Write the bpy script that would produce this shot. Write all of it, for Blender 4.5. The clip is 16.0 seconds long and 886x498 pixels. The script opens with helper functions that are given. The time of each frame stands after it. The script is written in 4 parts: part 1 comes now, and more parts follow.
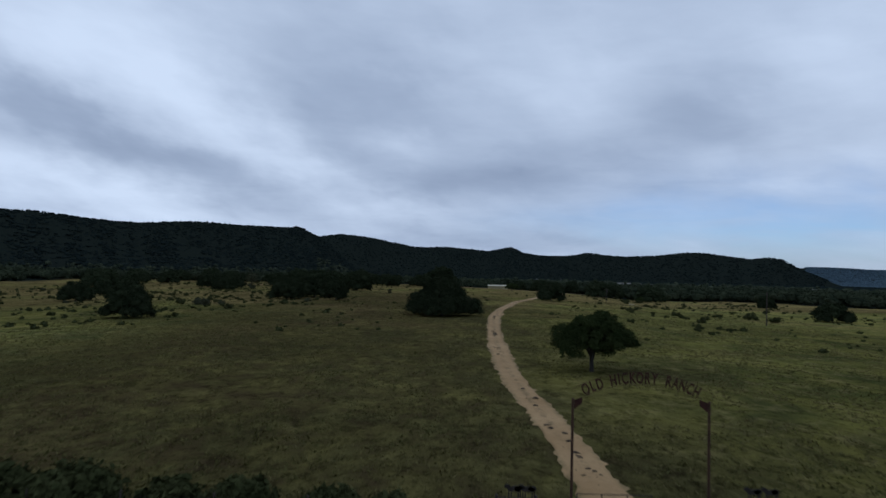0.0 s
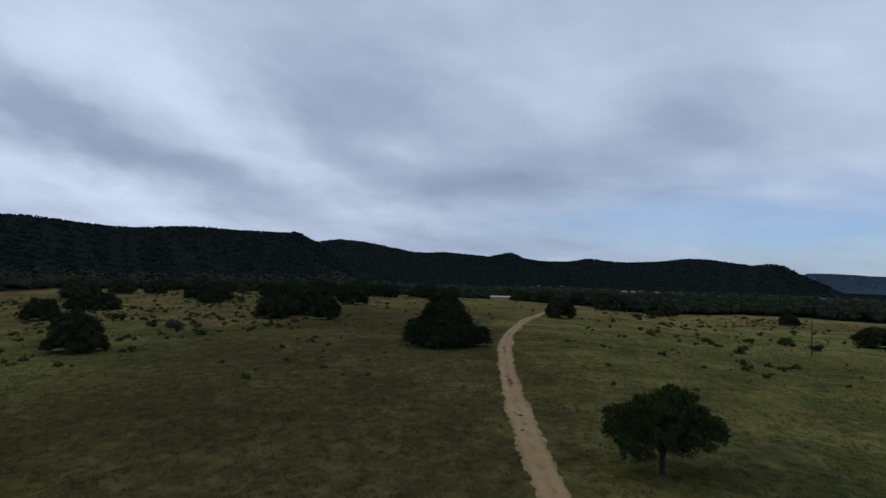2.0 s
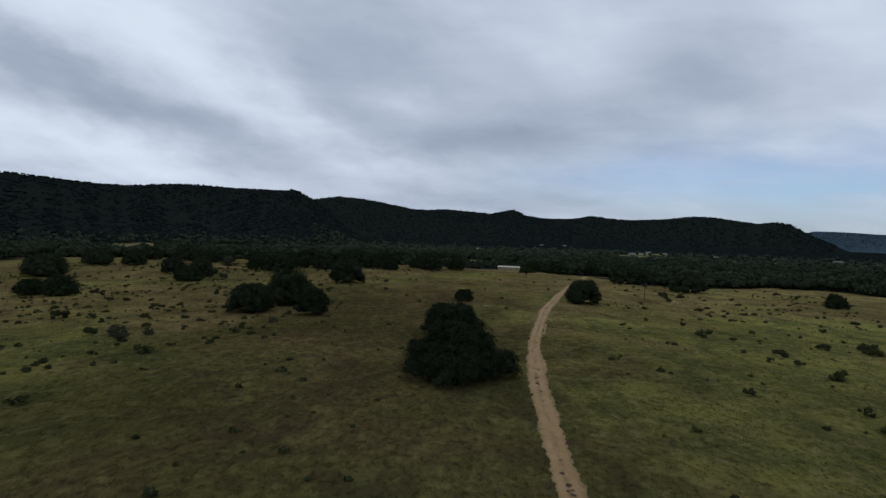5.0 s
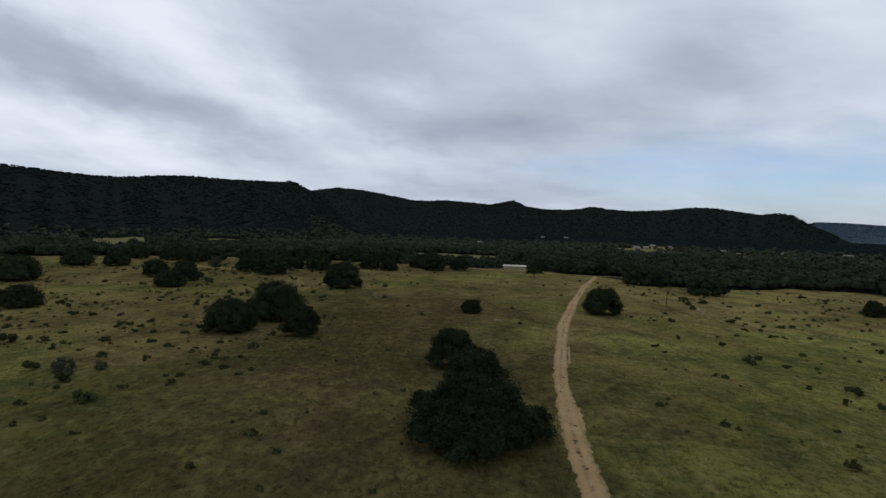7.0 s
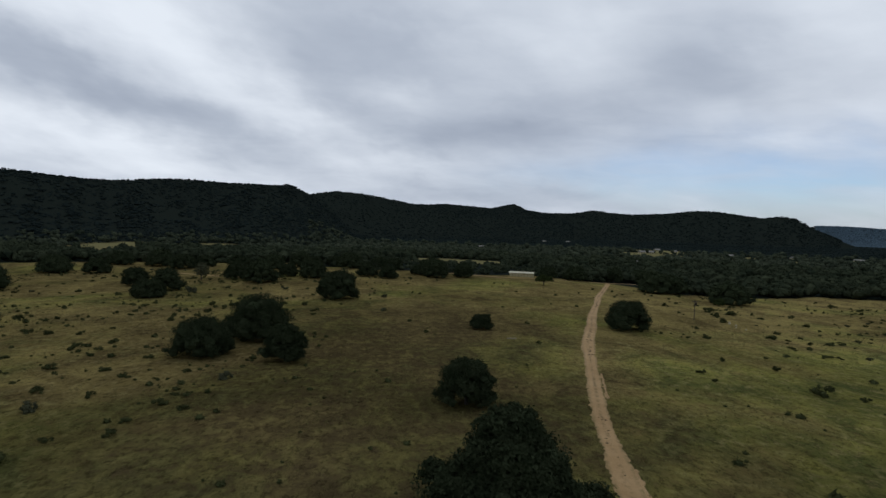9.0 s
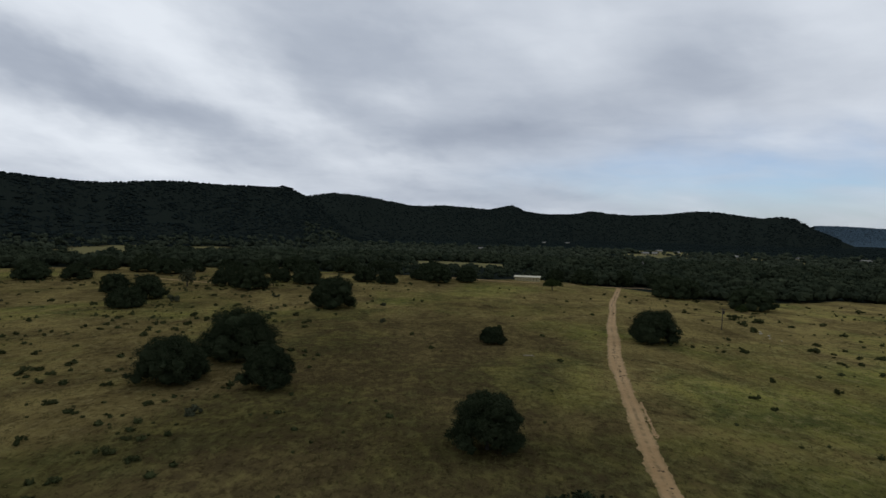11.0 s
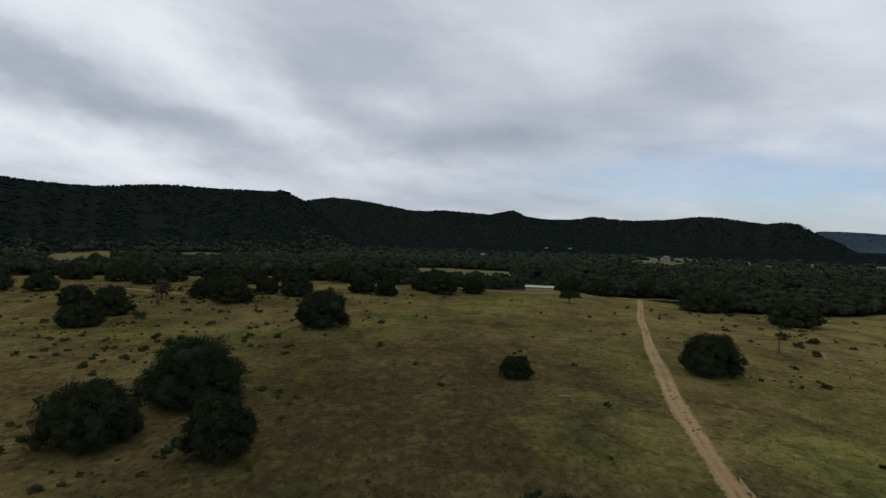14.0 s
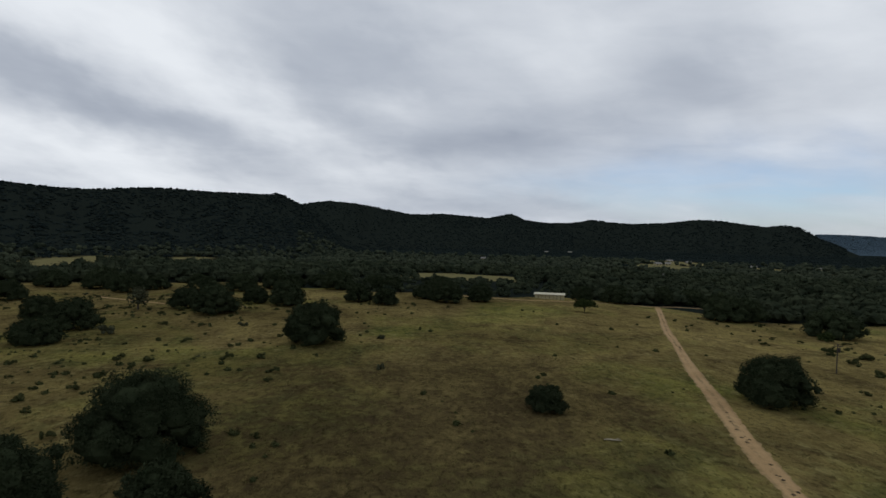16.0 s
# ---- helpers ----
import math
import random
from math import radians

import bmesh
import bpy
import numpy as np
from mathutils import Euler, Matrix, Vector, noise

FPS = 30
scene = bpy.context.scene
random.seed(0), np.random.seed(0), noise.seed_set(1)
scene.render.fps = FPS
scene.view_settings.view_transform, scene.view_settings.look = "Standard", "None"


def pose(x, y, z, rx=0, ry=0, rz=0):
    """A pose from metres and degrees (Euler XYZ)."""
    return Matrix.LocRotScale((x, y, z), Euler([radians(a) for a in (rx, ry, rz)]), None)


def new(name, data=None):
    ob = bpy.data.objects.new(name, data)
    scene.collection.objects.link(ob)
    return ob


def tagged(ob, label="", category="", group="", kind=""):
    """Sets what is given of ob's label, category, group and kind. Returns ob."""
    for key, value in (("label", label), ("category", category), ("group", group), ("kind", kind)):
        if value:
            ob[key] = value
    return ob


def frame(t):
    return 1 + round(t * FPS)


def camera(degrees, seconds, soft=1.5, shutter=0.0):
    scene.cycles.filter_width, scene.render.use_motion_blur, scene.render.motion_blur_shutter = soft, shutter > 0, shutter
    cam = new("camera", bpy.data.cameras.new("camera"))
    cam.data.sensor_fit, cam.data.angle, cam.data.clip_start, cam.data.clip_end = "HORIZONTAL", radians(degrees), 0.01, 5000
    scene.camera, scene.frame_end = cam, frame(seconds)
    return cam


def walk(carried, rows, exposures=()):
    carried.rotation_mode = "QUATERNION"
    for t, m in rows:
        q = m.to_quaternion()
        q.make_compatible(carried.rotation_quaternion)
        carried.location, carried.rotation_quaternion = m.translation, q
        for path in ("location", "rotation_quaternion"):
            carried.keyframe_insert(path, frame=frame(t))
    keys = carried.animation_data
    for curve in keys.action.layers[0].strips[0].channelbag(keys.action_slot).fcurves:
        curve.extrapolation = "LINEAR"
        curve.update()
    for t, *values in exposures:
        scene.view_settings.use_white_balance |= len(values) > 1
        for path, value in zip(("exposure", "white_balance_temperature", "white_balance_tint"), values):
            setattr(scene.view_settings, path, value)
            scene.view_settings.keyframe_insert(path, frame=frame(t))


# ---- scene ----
cam = camera(73.0, 16.0, 1.5, 0.5)
METRES, EYE, TILT, LEAN, TURN = 186.0, 11.5, 0.0, 0.0, 0.0
ROWS = [
    (0.0, 0.0, 0.0, 0.0, -0.06, 2.42, -1.48),
    (0.5, -0.0009, 0.0253, 0.0055, -0.06, 2.61, -1.53),
    (1.0, -0.0019, 0.0525, 0.0117, -0.05, 2.74, -1.56),
    (1.5, -0.0032, 0.0813, 0.0183, -0.09, 2.83, -1.65),
    (2.0, -0.0045, 0.1124, 0.0255, -0.09, 2.85, -1.68),
    (2.5, -0.006, 0.1445, 0.0326, -0.1, 2.54, -1.74),
    (3.0, -0.0078, 0.1772, 0.0403, -0.07, 1.98, -1.76),
    (3.5, -0.0096, 0.2099, 0.0483, -0.05, 1.24, -1.82),
    (4.0, -0.0122, 0.2431, 0.0564, -0.03, 0.27, -1.84),
    (6.5, -0.0273, 0.4078, 0.104, -0.06, -2.46, -1.8),
    (7.0, -0.0302, 0.4396, 0.1053, -0.09, -2.34, -1.81),
    (7.5, -0.033, 0.4717, 0.1063, -0.09, -2.24, -1.8),
    (8.0, -0.036, 0.5042, 0.1066, -0.1, -2.13, -1.8),
    (8.5, -0.0391, 0.5369, 0.1068, -0.11, -2.04, -1.78),
    (9.0, -0.0421, 0.5698, 0.1069, -0.15, -1.98, -1.76),
    (11.5, -0.0575, 0.7055, 0.1086, -0.39, -1.75, -1.51),
    (12.0, -0.0597, 0.7326, 0.1091, -0.39, -1.65, -1.51),
    (12.5, -0.0619, 0.7618, 0.1093, -0.4, -1.55, -1.52),
    (13.0, -0.0639, 0.792, 0.1093, -0.41, -1.46, -1.53),
    (13.5, -0.066, 0.8227, 0.1092, -0.41, -1.39, -1.55),
    (14.0, -0.0684, 0.8542, 0.109, -0.4, -1.32, -1.59),
    (14.5, -0.0714, 0.886, 0.1089, -0.43, -1.27, -1.58),
    (15.0, -0.074, 0.9186, 0.1086, -0.44, -1.23, -1.59),
    (15.5, -0.0784, 0.9508, 0.1089, -0.49, -1.19, -1.62),
    (16.0, -0.0845, 0.9828, 0.1088, -0.66, -0.97, -1.49),
]
EXPOSURES = [(0.0, -0.19, 5480, 10), (1.0, -0.25, 5520, 10), (2.0, -0.27, 5600, 10), (3.5, -0.28, 5730, 10), (4.2, -0.23, 5820, 10), (5.2, -0.12, 6000, 10), (7.0, 0.0, 6200, 10), (9.0, 0.0, 6300, 10), (11.4, -0.04, 6400, 10), (12.5, -0.04, 6450, 10), (16.0, 0.0, 6550, 10)]
walk(cam, [(t, pose(0, 0, EYE, TILT, LEAN, TURN) @ pose(METRES * x, METRES * y, METRES * z, 90 + pitch, roll, yaw)) for t, x, y, z, yaw, pitch, roll in ROWS], EXPOSURES)

# world, sun and exposure ----------------------------------------------------


def nodes_of(owner):
    owner.use_nodes = True
    tree = owner.node_tree
    tree.nodes.clear()
    return tree


class Net:
    """Short hand for a node tree."""

    def __init__(self, owner):
        self.t = nodes_of(owner)

    def add(self, kind):
        return self.t.nodes.new(kind)

    def put(self, socket, value):
        if isinstance(value, bpy.types.NodeSocket):
            self.t.links.new(value, socket)
        elif value is not None:
            socket.default_value = value

    def math(self, op, a, b=None, c=None, clamp=False):
        n = self.add("ShaderNodeMath")
        n.operation, n.use_clamp = op, clamp
        for i, v in enumerate((a, b, c)):
            self.put(n.inputs[i], v)
        return n.outputs[0]

    def noise(self, vec, scale, detail=4.0, rough=0.55, distort=0.0):
        n = self.add("ShaderNodeTexNoise")
        self.put(n.inputs["Vector"], vec)
        self.put(n.inputs["Scale"], scale)
        self.put(n.inputs["Detail"], detail)
        self.put(n.inputs["Roughness"], rough)
        self.put(n.inputs["Distortion"], distort)
        return n.outputs[0]

    def span(self, v, a, b, lo=0.0, hi=1.0):
        n = self.add("ShaderNodeMapRange")
        for i, x in enumerate((v, a, b, lo, hi)):
            self.put(n.inputs[i], x)
        return n.outputs[0]

    def mix(self, f, a, b, blend="MIX"):
        n = self.add("ShaderNodeMix")
        n.data_type, n.blend_type = "RGBA", blend
        self.put(n.inputs[0], f)
        self.put(n.inputs[6], a if isinstance(a, bpy.types.NodeSocket) else (*a, 1))
        self.put(n.inputs[7], b if isinstance(b, bpy.types.NodeSocket) else (*b, 1))
        return n.outputs[2]

    def scaled(self, vec, s):
        n = self.add("ShaderNodeVectorMath")
        n.operation = "MULTIPLY"
        self.put(n.inputs[0], vec)
        n.inputs[1].default_value = s
        return n.outputs[0]


def make_world():
    world = bpy.data.worlds.new("overcast_sky")
    scene.world = world
    n = Net(world)
    co = n.add("ShaderNodeTexCoord").outputs["Generated"]
    sep = n.add("ShaderNodeSeparateXYZ")
    n.put(sep.inputs[0], co)
    x, y, z = sep.outputs
    az = n.math("MULTIPLY", n.math("ARCTAN2", x, y), 57.2958)
    el = n.math("MULTIPLY", n.math("ARCSINE", z), 57.2958)
    # cloud deck seen in perspective: streaks that close up towards the horizon
    deck = n.math("MAXIMUM", n.math("ADD", z, 0.16), 0.05)
    pu, pv = n.math("DIVIDE", x, deck), n.math("DIVIDE", y, deck)
    comb = n.add("ShaderNodeCombineXYZ")
    n.put(comb.inputs[0], n.math("ADD", n.math("MULTIPLY", pu, 0.75), n.math("MULTIPLY", pv, 0.35)))
    n.put(comb.inputs[1], n.math("SUBTRACT", pv, n.math("MULTIPLY", pu, 0.25)))
    streak = n.noise(comb.outputs[0], 0.6, 4.0, 0.45, 0.6)
    fine = n.noise(comb.outputs[0], 2.2, 6.0, 0.5, 0.5)
    dome = n.add("ShaderNodeCombineXYZ")
    n.put(dome.inputs[0], n.math("MULTIPLY", az, 0.075))
    n.put(dome.inputs[1], n.math("ADD", n.math("MULTIPLY", el, 0.14), n.math("MULTIPLY", az, 0.03)))
    puff = n.noise(dome.outputs[0], 1.3, 5.0, 0.48, 0.3)
    warp = n.math("MULTIPLY", n.math("SUBTRACT", n.noise(dome.outputs[0], 1.6, 4.0), 0.5), 9.0)
    wel = n.math("ADD", el, n.math("MULTIPLY", warp, 0.45))
    waz = n.math("ADD", az, warp)

    def bank(a, e, wide, high, lean, amount):
        da = n.math("SUBTRACT", waz, a)
        de = n.math("ADD", n.math("SUBTRACT", wel, e), n.math("MULTIPLY", da, lean))
        q = n.math("ADD", n.math("POWER", n.math("ABSOLUTE", n.math("DIVIDE", da, wide)), 2.0),
                   n.math("POWER", n.math("ABSOLUTE", n.math("DIVIDE", de, high)), 2.0))
        return n.math("MULTIPLY", n.math("EXPONENT", n.math("MULTIPLY", q, -1.0)), amount)

    light = n.math("ADD", n.math("MULTIPLY", n.math("SUBTRACT", streak, 0.5), 0.34), 0.60)
    light = n.math("ADD", light, n.math("MULTIPLY", n.math("SUBTRACT", fine, 0.5), 0.15))
    light = n.math("ADD", light, n.math("MULTIPLY", n.math("SUBTRACT", puff, 0.5), 0.32))
    # small ragged puffs low over the hills
    low = n.add("ShaderNodeCombineXYZ")
    n.put(low.inputs[0], n.math("MULTIPLY", az, 0.16))
    n.put(low.inputs[1], n.math("ADD", n.math("MULTIPLY", el, 0.62), n.math("MULTIPLY", az, 0.02)))
    small = n.noise(low.outputs[0], 1.0, 7.0, 0.56, 0.4)
    light = n.math("ADD", light, n.math("MULTIPLY", n.math("SUBTRACT", small, 0.5), n.span(el, 4, 15, 0.42, 0.14)))
    for row in BANKS:
        light = n.math("ADD", light, bank(*row))
    light = n.math("MINIMUM", n.math("MAXIMUM", light, 0.0), 1.0)
    ramp = n.add("ShaderNodeValToRGB")
    n.put(ramp.inputs[0], light)
    e = ramp.color_ramp.elements
    e[0].position, e[0].color = 0.0, (0.25, 0.29, 0.37, 1)
    e[1].position, e[1].color = 1.0, (0.79, 0.832, 0.885, 1)
    m = e.new(0.45)
    m.color = (0.44, 0.485, 0.56, 1)
    sky = n.add("ShaderNodeTexSky")
    sky.sky_type, sky.sun_disc, sky.sun_elevation, sky.sun_rotation = "NISHITA", False, radians(48), radians(200)
    clear = n.mix(1.0, sky.outputs[0], (0.084, 0.092, 0.112), "MULTIPLY")
    gap = n.math("ADD", bank(31, 4.2, 13, 3.6, 0.05, 1.0), bank(14, 5.2, 9, 1.6, 0.0, 0.40))
    gap = n.math("MULTIPLY", gap, n.span(fine, 0.3, 0.7, 1.0, 0.55), None, True)
    col = n.mix(gap, ramp.outputs[0], clear)
    bg = n.add("ShaderNodeBackground")
    n.put(bg.inputs[0], col)
    bg.inputs[1].default_value = SKY
    out = n.add("ShaderNodeOutputWorld")
    n.t.links.new(bg.outputs[0], out.inputs[0])


SKY = 1.0
# banks of cloud: azimuth, elevation, half width, half height (degrees), lean, lighter or darker
BANKS = [
    (-29, 19, 11, 6, 0.35, 0.30), (-19, 12.4, 8, 2.4, 0.45, 0.20), (-35, 12.4, 10, 1.8, 0.28, -0.26), (-23, 8.8, 10, 1.8, 0.26, -0.17),
    (-34, 7.4, 9, 1.6, 0.18, 0.34), (-27, 4.6, 13, 1.7, 0.06, 0.26), (-9.5, 16.2, 9, 4.6, 0.10, -0.22), (-5, 12.4, 3.2, 1.5, 0.1, 0.22),
    (-12.5, 9.3, 3.2, 1.4, 0.3, 0.16), (4, 9.2, 9, 1.5, -0.08, -0.28), (-5, 6.2, 6, 1.2, 0.15, 0.20), (11, 19.5, 10, 4, 0.0, 0.16),
    (21, 14, 10, 3.4, -0.12, -0.20), (33, 17, 8, 6, 0.1, 0.24), (24.5, 10.2, 3, 1.5, 0.0, 0.12), (33, 9.5, 8, 2.0, 0.05, 0.14), (8, 3.2, 11, 1.3, 0.0, -0.12), (-36, 17.8, 7, 2.4, 0.2, 0.20), (13, 15.5, 7, 3.2, 0.1, 0.12),
]
make_world()
sun = new("sun", bpy.data.lights.new("sun", "SUN"))
sun.data.energy, sun.data.angle, sun.data.color = 0.35, radians(25), (1.0, 0.95, 0.88)
sun.matrix_basis = pose(0, 0, 60, 42, 0, 200)

# materials ------------------------------------------------------------------


def material(name, build):
    m = bpy.data.materials.new(name)
    n = Net(m)
    bsdf = n.add("ShaderNodeBsdfPrincipled")
    out = n.add("ShaderNodeOutputMaterial")
    n.t.links.new(bsdf.outputs[0], out.inputs[0])
    build(n, bsdf)
    return m


def bump(n, bsdf, height, strength, dist):
    b = n.add("ShaderNodeBump")
    n.put(b.inputs["Height"], height)
    b.inputs["Strength"].default_value, b.inputs["Distance"].default_value = strength, dist
    n.t.links.new(b.outputs[0], bsdf.inputs["Normal"])


def spot(n):
    return n.add("ShaderNodeNewGeometry").outputs["Position"]


def grass_paint(n, bsdf):
    p = spot(n)
    sep = n.add("ShaderNodeSeparateXYZ")
    n.put(sep.inputs[0], p)
    px, py, _ = sep.outputs
    comb = n.add("ShaderNodeCombineXYZ")
    n.put(comb.inputs[0], n.math("ADD", px, n.math("MULTIPLY", py, 0.08)))
    n.put(comb.inputs[1], n.math("MULTIPLY", n.math("SUBTRACT", py, n.math("MULTIPLY", px, 0.08)), 0.72))
    lie = comb.outputs[0]
    big = n.noise(p, 0.018, 4.0, 0.55, 0.6)
    mid = n.noise(lie, 0.07, 7.0, 0.70, 0.5)
    clump = n.noise(lie, 0.36, 6.0, 0.75, 0.4)
    tuft = n.noise(n.scaled(p, (1.0, 0.65, 1.0)), 0.9, 6.0, 0.72, 0.5)
    blade = n.noise(n.scaled(p, (1.0, 0.65, 1.0)), 4.0, 4.0, 0.7)
    dry = n.mix(n.span(mid, 0.38, 0.60), (0.084, 0.064, 0.026), (0.178, 0.140, 0.051))
    green = n.mix(n.span(mid, 0.38, 0.60), (0.066, 0.074, 0.023), (0.156, 0.145, 0.038))
    side = n.math("ADD", n.math("MULTIPLY", n.span(px, -10, 90, -0.04, 0.16), n.span(py, 245, 335, 1.0, -0.2)), n.span(py, 230, 340, 0.0, -0.07))
    g = n.span(n.math("ADD", n.math("ADD", big, n.math("MULTIPLY", n.math("SUBTRACT", clump, 0.5), 0.5)), n.math("ADD", side, n.math("ADD", n.span(py, 60, 230, 0.14, 0.0), n.math("MULTIPLY", n.span(px, -80, -35, 0.14, 0.0), n.span(py, 130, 210, 1.0, 0.0))))), 0.42, 0.58)
    col = n.mix(g, dry, green)
    # a browner, darker tract through the middle of the pasture
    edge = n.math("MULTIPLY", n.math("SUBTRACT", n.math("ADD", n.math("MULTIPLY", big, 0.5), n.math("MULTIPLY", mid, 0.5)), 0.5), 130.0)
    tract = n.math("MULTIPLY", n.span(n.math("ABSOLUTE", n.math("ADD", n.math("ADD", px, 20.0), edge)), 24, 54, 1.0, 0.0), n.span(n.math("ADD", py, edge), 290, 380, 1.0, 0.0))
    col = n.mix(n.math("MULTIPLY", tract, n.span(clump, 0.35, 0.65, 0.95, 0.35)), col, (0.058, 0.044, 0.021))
    soil = n.span(n.noise(lie, 0.10, 8.0, 0.75, 1.2), 0.54, 0.70, 0.0, 0.36)
    col = n.mix(soil, col, (0.050, 0.037, 0.023))
    pale = n.span(clump, 0.50, 0.66, 0.0, 0.60)
    col = n.mix(n.math("MULTIPLY", pale, n.span(tract, 0, 1, 1.0, 0.35)), col, (0.230, 0.186, 0.080))
    shade = n.span(n.math("ADD", n.math("MULTIPLY", tuft, 0.7), n.math("MULTIPLY", blade, 0.3)), 0.41, 0.59, 0.50, 1.50)
    col = n.mix(1.0, col, n.mix(shade, (0, 0, 0), (1, 1, 1)), "MULTIPLY")
    wide = n.span(n.noise(p, 0.011, 3.0, 0.5, 0.5), 0.38, 0.62, 0.80, 1.22)
    wide = n.math("MULTIPLY", wide, n.math("ADD", 1.0, n.math("MULTIPLY", n.span(px, 10, 60, 0.0, 0.22), n.span(py, 60, 135, -0.4, 1.25))))
    wide = n.math("MULTIPLY", wide, n.span(py, 50, 110, 1.08, 0.97))
    wide = n.math("MULTIPLY", wide, n.math("ADD", 1.0, n.math("MULTIPLY", n.span(px, -75, -40, 0.30, 0.0), n.span(py, 120, 210, 1.0, 0.0))))
    tone = n.add("ShaderNodeVectorMath")
    tone.operation = "SCALE"
    n.put(tone.inputs[0], col)
    n.put(tone.inputs["Scale"], wide)
    col = tone.outputs[0]
    # clearings beyond the pasture take a paler grass colour
    clearing = n.add("ShaderNodeAttribute")
    clearing.attribute_name = "pale_clearing"
    col = n.mix(clearing.outputs["Fac"], col, n.mix(tuft, (0.12, 0.11, 0.048), (0.18, 0.16, 0.075)))
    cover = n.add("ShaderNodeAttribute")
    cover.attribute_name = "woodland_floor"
    # near-black blue-green ground wherever woodland_floor is set, hills included
    floor_tone = n.mix(tuft, (0.010, 0.014, 0.012), (0.019, 0.024, 0.019))
    col = n.mix(cover.outputs["Fac"], col, floor_tone)
    n.put(bsdf.inputs["Base Color"], col)
    bsdf.inputs["Roughness"].default_value = 0.95
    bsdf.inputs["Specular IOR Level"].default_value = 0.0
    bump(n, bsdf, n.math("ADD", n.math("ADD", tuft, clump), n.math("MULTIPLY", blade, 0.3)), 1.0, 0.6)


def road_paint(n, bsdf):
    p = spot(n)
    a = n.noise(p, 0.12, 5.0, 0.6)
    b = n.noise(p, 1.6, 6.0, 0.7)
    c = n.noise(p, 9.0, 4.0, 0.7)
    col = n.mix(n.span(a, 0.35, 0.65), (0.260, 0.165, 0.074), (0.350, 0.235, 0.115))
    col = n.mix(n.span(b, 0.50, 0.72, 0.0, 0.5), col, (0.20, 0.120, 0.055))
    col = n.mix(n.span(c, 0.55, 0.75, 0.0, 0.35), col, (0.43, 0.31, 0.17))
    lane = n.add("ShaderNodeAttribute")
    lane.attribute_name = "across"
    k = n.math("ABSOLUTE", lane.outputs["Fac"])
    # wheel tracks pale, a rough crown and weedy edges
    grow = n.noise(n.scaled(p, (1.0, 0.6, 1.0)), 1.1, 7.0, 0.75)
    patch = n.noise(p, 0.05, 2.0)
    crown = n.math("MULTIPLY", n.span(k, 0.08, 0.32, 1.0, 0.0), n.span(n.math("ADD", grow, n.math("MULTIPLY", n.math("SUBTRACT", patch, 0.5), 0.5)), 0.46, 0.60))
    verge = n.math("MULTIPLY", n.span(k, 0.62, 1.0), n.span(grow, 0.40, 0.58))
    col = n.mix(n.math("MULTIPLY", crown, 0.6), col, (0.095, 0.070, 0.034))
    col = n.mix(n.math("MULTIPLY", verge, 0.8), col, (0.090, 0.078, 0.030))
    n.put(bsdf.inputs["Base Color"], col)
    bsdf.inputs["Roughness"].default_value = 0.95
    bsdf.inputs["Specular IOR Level"].default_value = 0.1
    bump(n, bsdf, n.math("ADD", b, n.math("MULTIPLY", c, 0.4)), 0.6, 0.06)


def leaf_paint(dark, light, grain=0.45):
    def build(n, bsdf):
        g = n.add("ShaderNodeNewGeometry")
        r = g.outputs["Random Per Island"]
        big = n.noise(g.outputs["Position"], grain, 3.0)
        f = n.math("ADD", n.math("MULTIPLY", r, 0.25), n.math("MULTIPLY", n.span(big, 0.3, 0.7), 0.75))
        n.put(bsdf.inputs["Base Color"], n.mix(f, dark, light))
        bsdf.inputs["Roughness"].default_value = 0.9
        bsdf.inputs["Specular IOR Level"].default_value = 0.0
    return build


def bark_paint(n, bsdf):
    p = spot(n)
    a = n.noise(n.scaled(p, (6.0, 6.0, 1.2)), 1.0, 5.0, 0.7)
    n.put(bsdf.inputs["Base Color"], n.mix(a, (0.013, 0.011, 0.009), (0.045, 0.037, 0.030)))
    bsdf.inputs["Roughness"].default_value = 0.95
    bump(n, bsdf, a, 0.8, 0.05)


def speckle_paint(a, b, scale, rough=0.8, metal=0.0, relief=0.01):
    def build(n, bsdf):
        p = spot(n)
        f = n.math("ADD", n.math("MULTIPLY", n.noise(p, scale, 6.0, 0.65), 0.7), n.math("MULTIPLY", n.noise(p, scale * 7, 4.0, 0.7), 0.3))
        n.put(bsdf.inputs["Base Color"], n.mix(n.span(f, 0.35, 0.65), a, b))
        bsdf.inputs["Roughness"].default_value = rough
        bsdf.inputs["Metallic"].default_value = metal
        bsdf.inputs["Specular IOR Level"].default_value = 0.15
        bump(n, bsdf, f, 0.5, relief)
    return build


def tuft_paint(n, bsdf):
    g = n.add("ShaderNodeNewGeometry")
    r = g.outputs["Random Per Island"]
    big = n.noise(g.outputs["Position"], 0.05, 3.0)
    f = n.math("ADD", n.math("MULTIPLY", r, 0.6), n.math("MULTIPLY", n.span(big, 0.35, 0.65), 0.4))
    ramp = n.add("ShaderNodeValToRGB")
    n.put(ramp.inputs[0], f)
    e = ramp.color_ramp.elements
    e[0].position, e[0].color = 0.05, (0.060, 0.064, 0.018, 1)
    e[1].position, e[1].color = 0.95, (0.15, 0.125, 0.050, 1)
    e.new(0.5).color = (0.100, 0.090, 0.030, 1)
    n.put(bsdf.inputs["Base Color"], ramp.outputs[0])
    bsdf.inputs["Roughness"].default_value = 0.9
    bsdf.inputs["Specular IOR Level"].default_value = 0.1


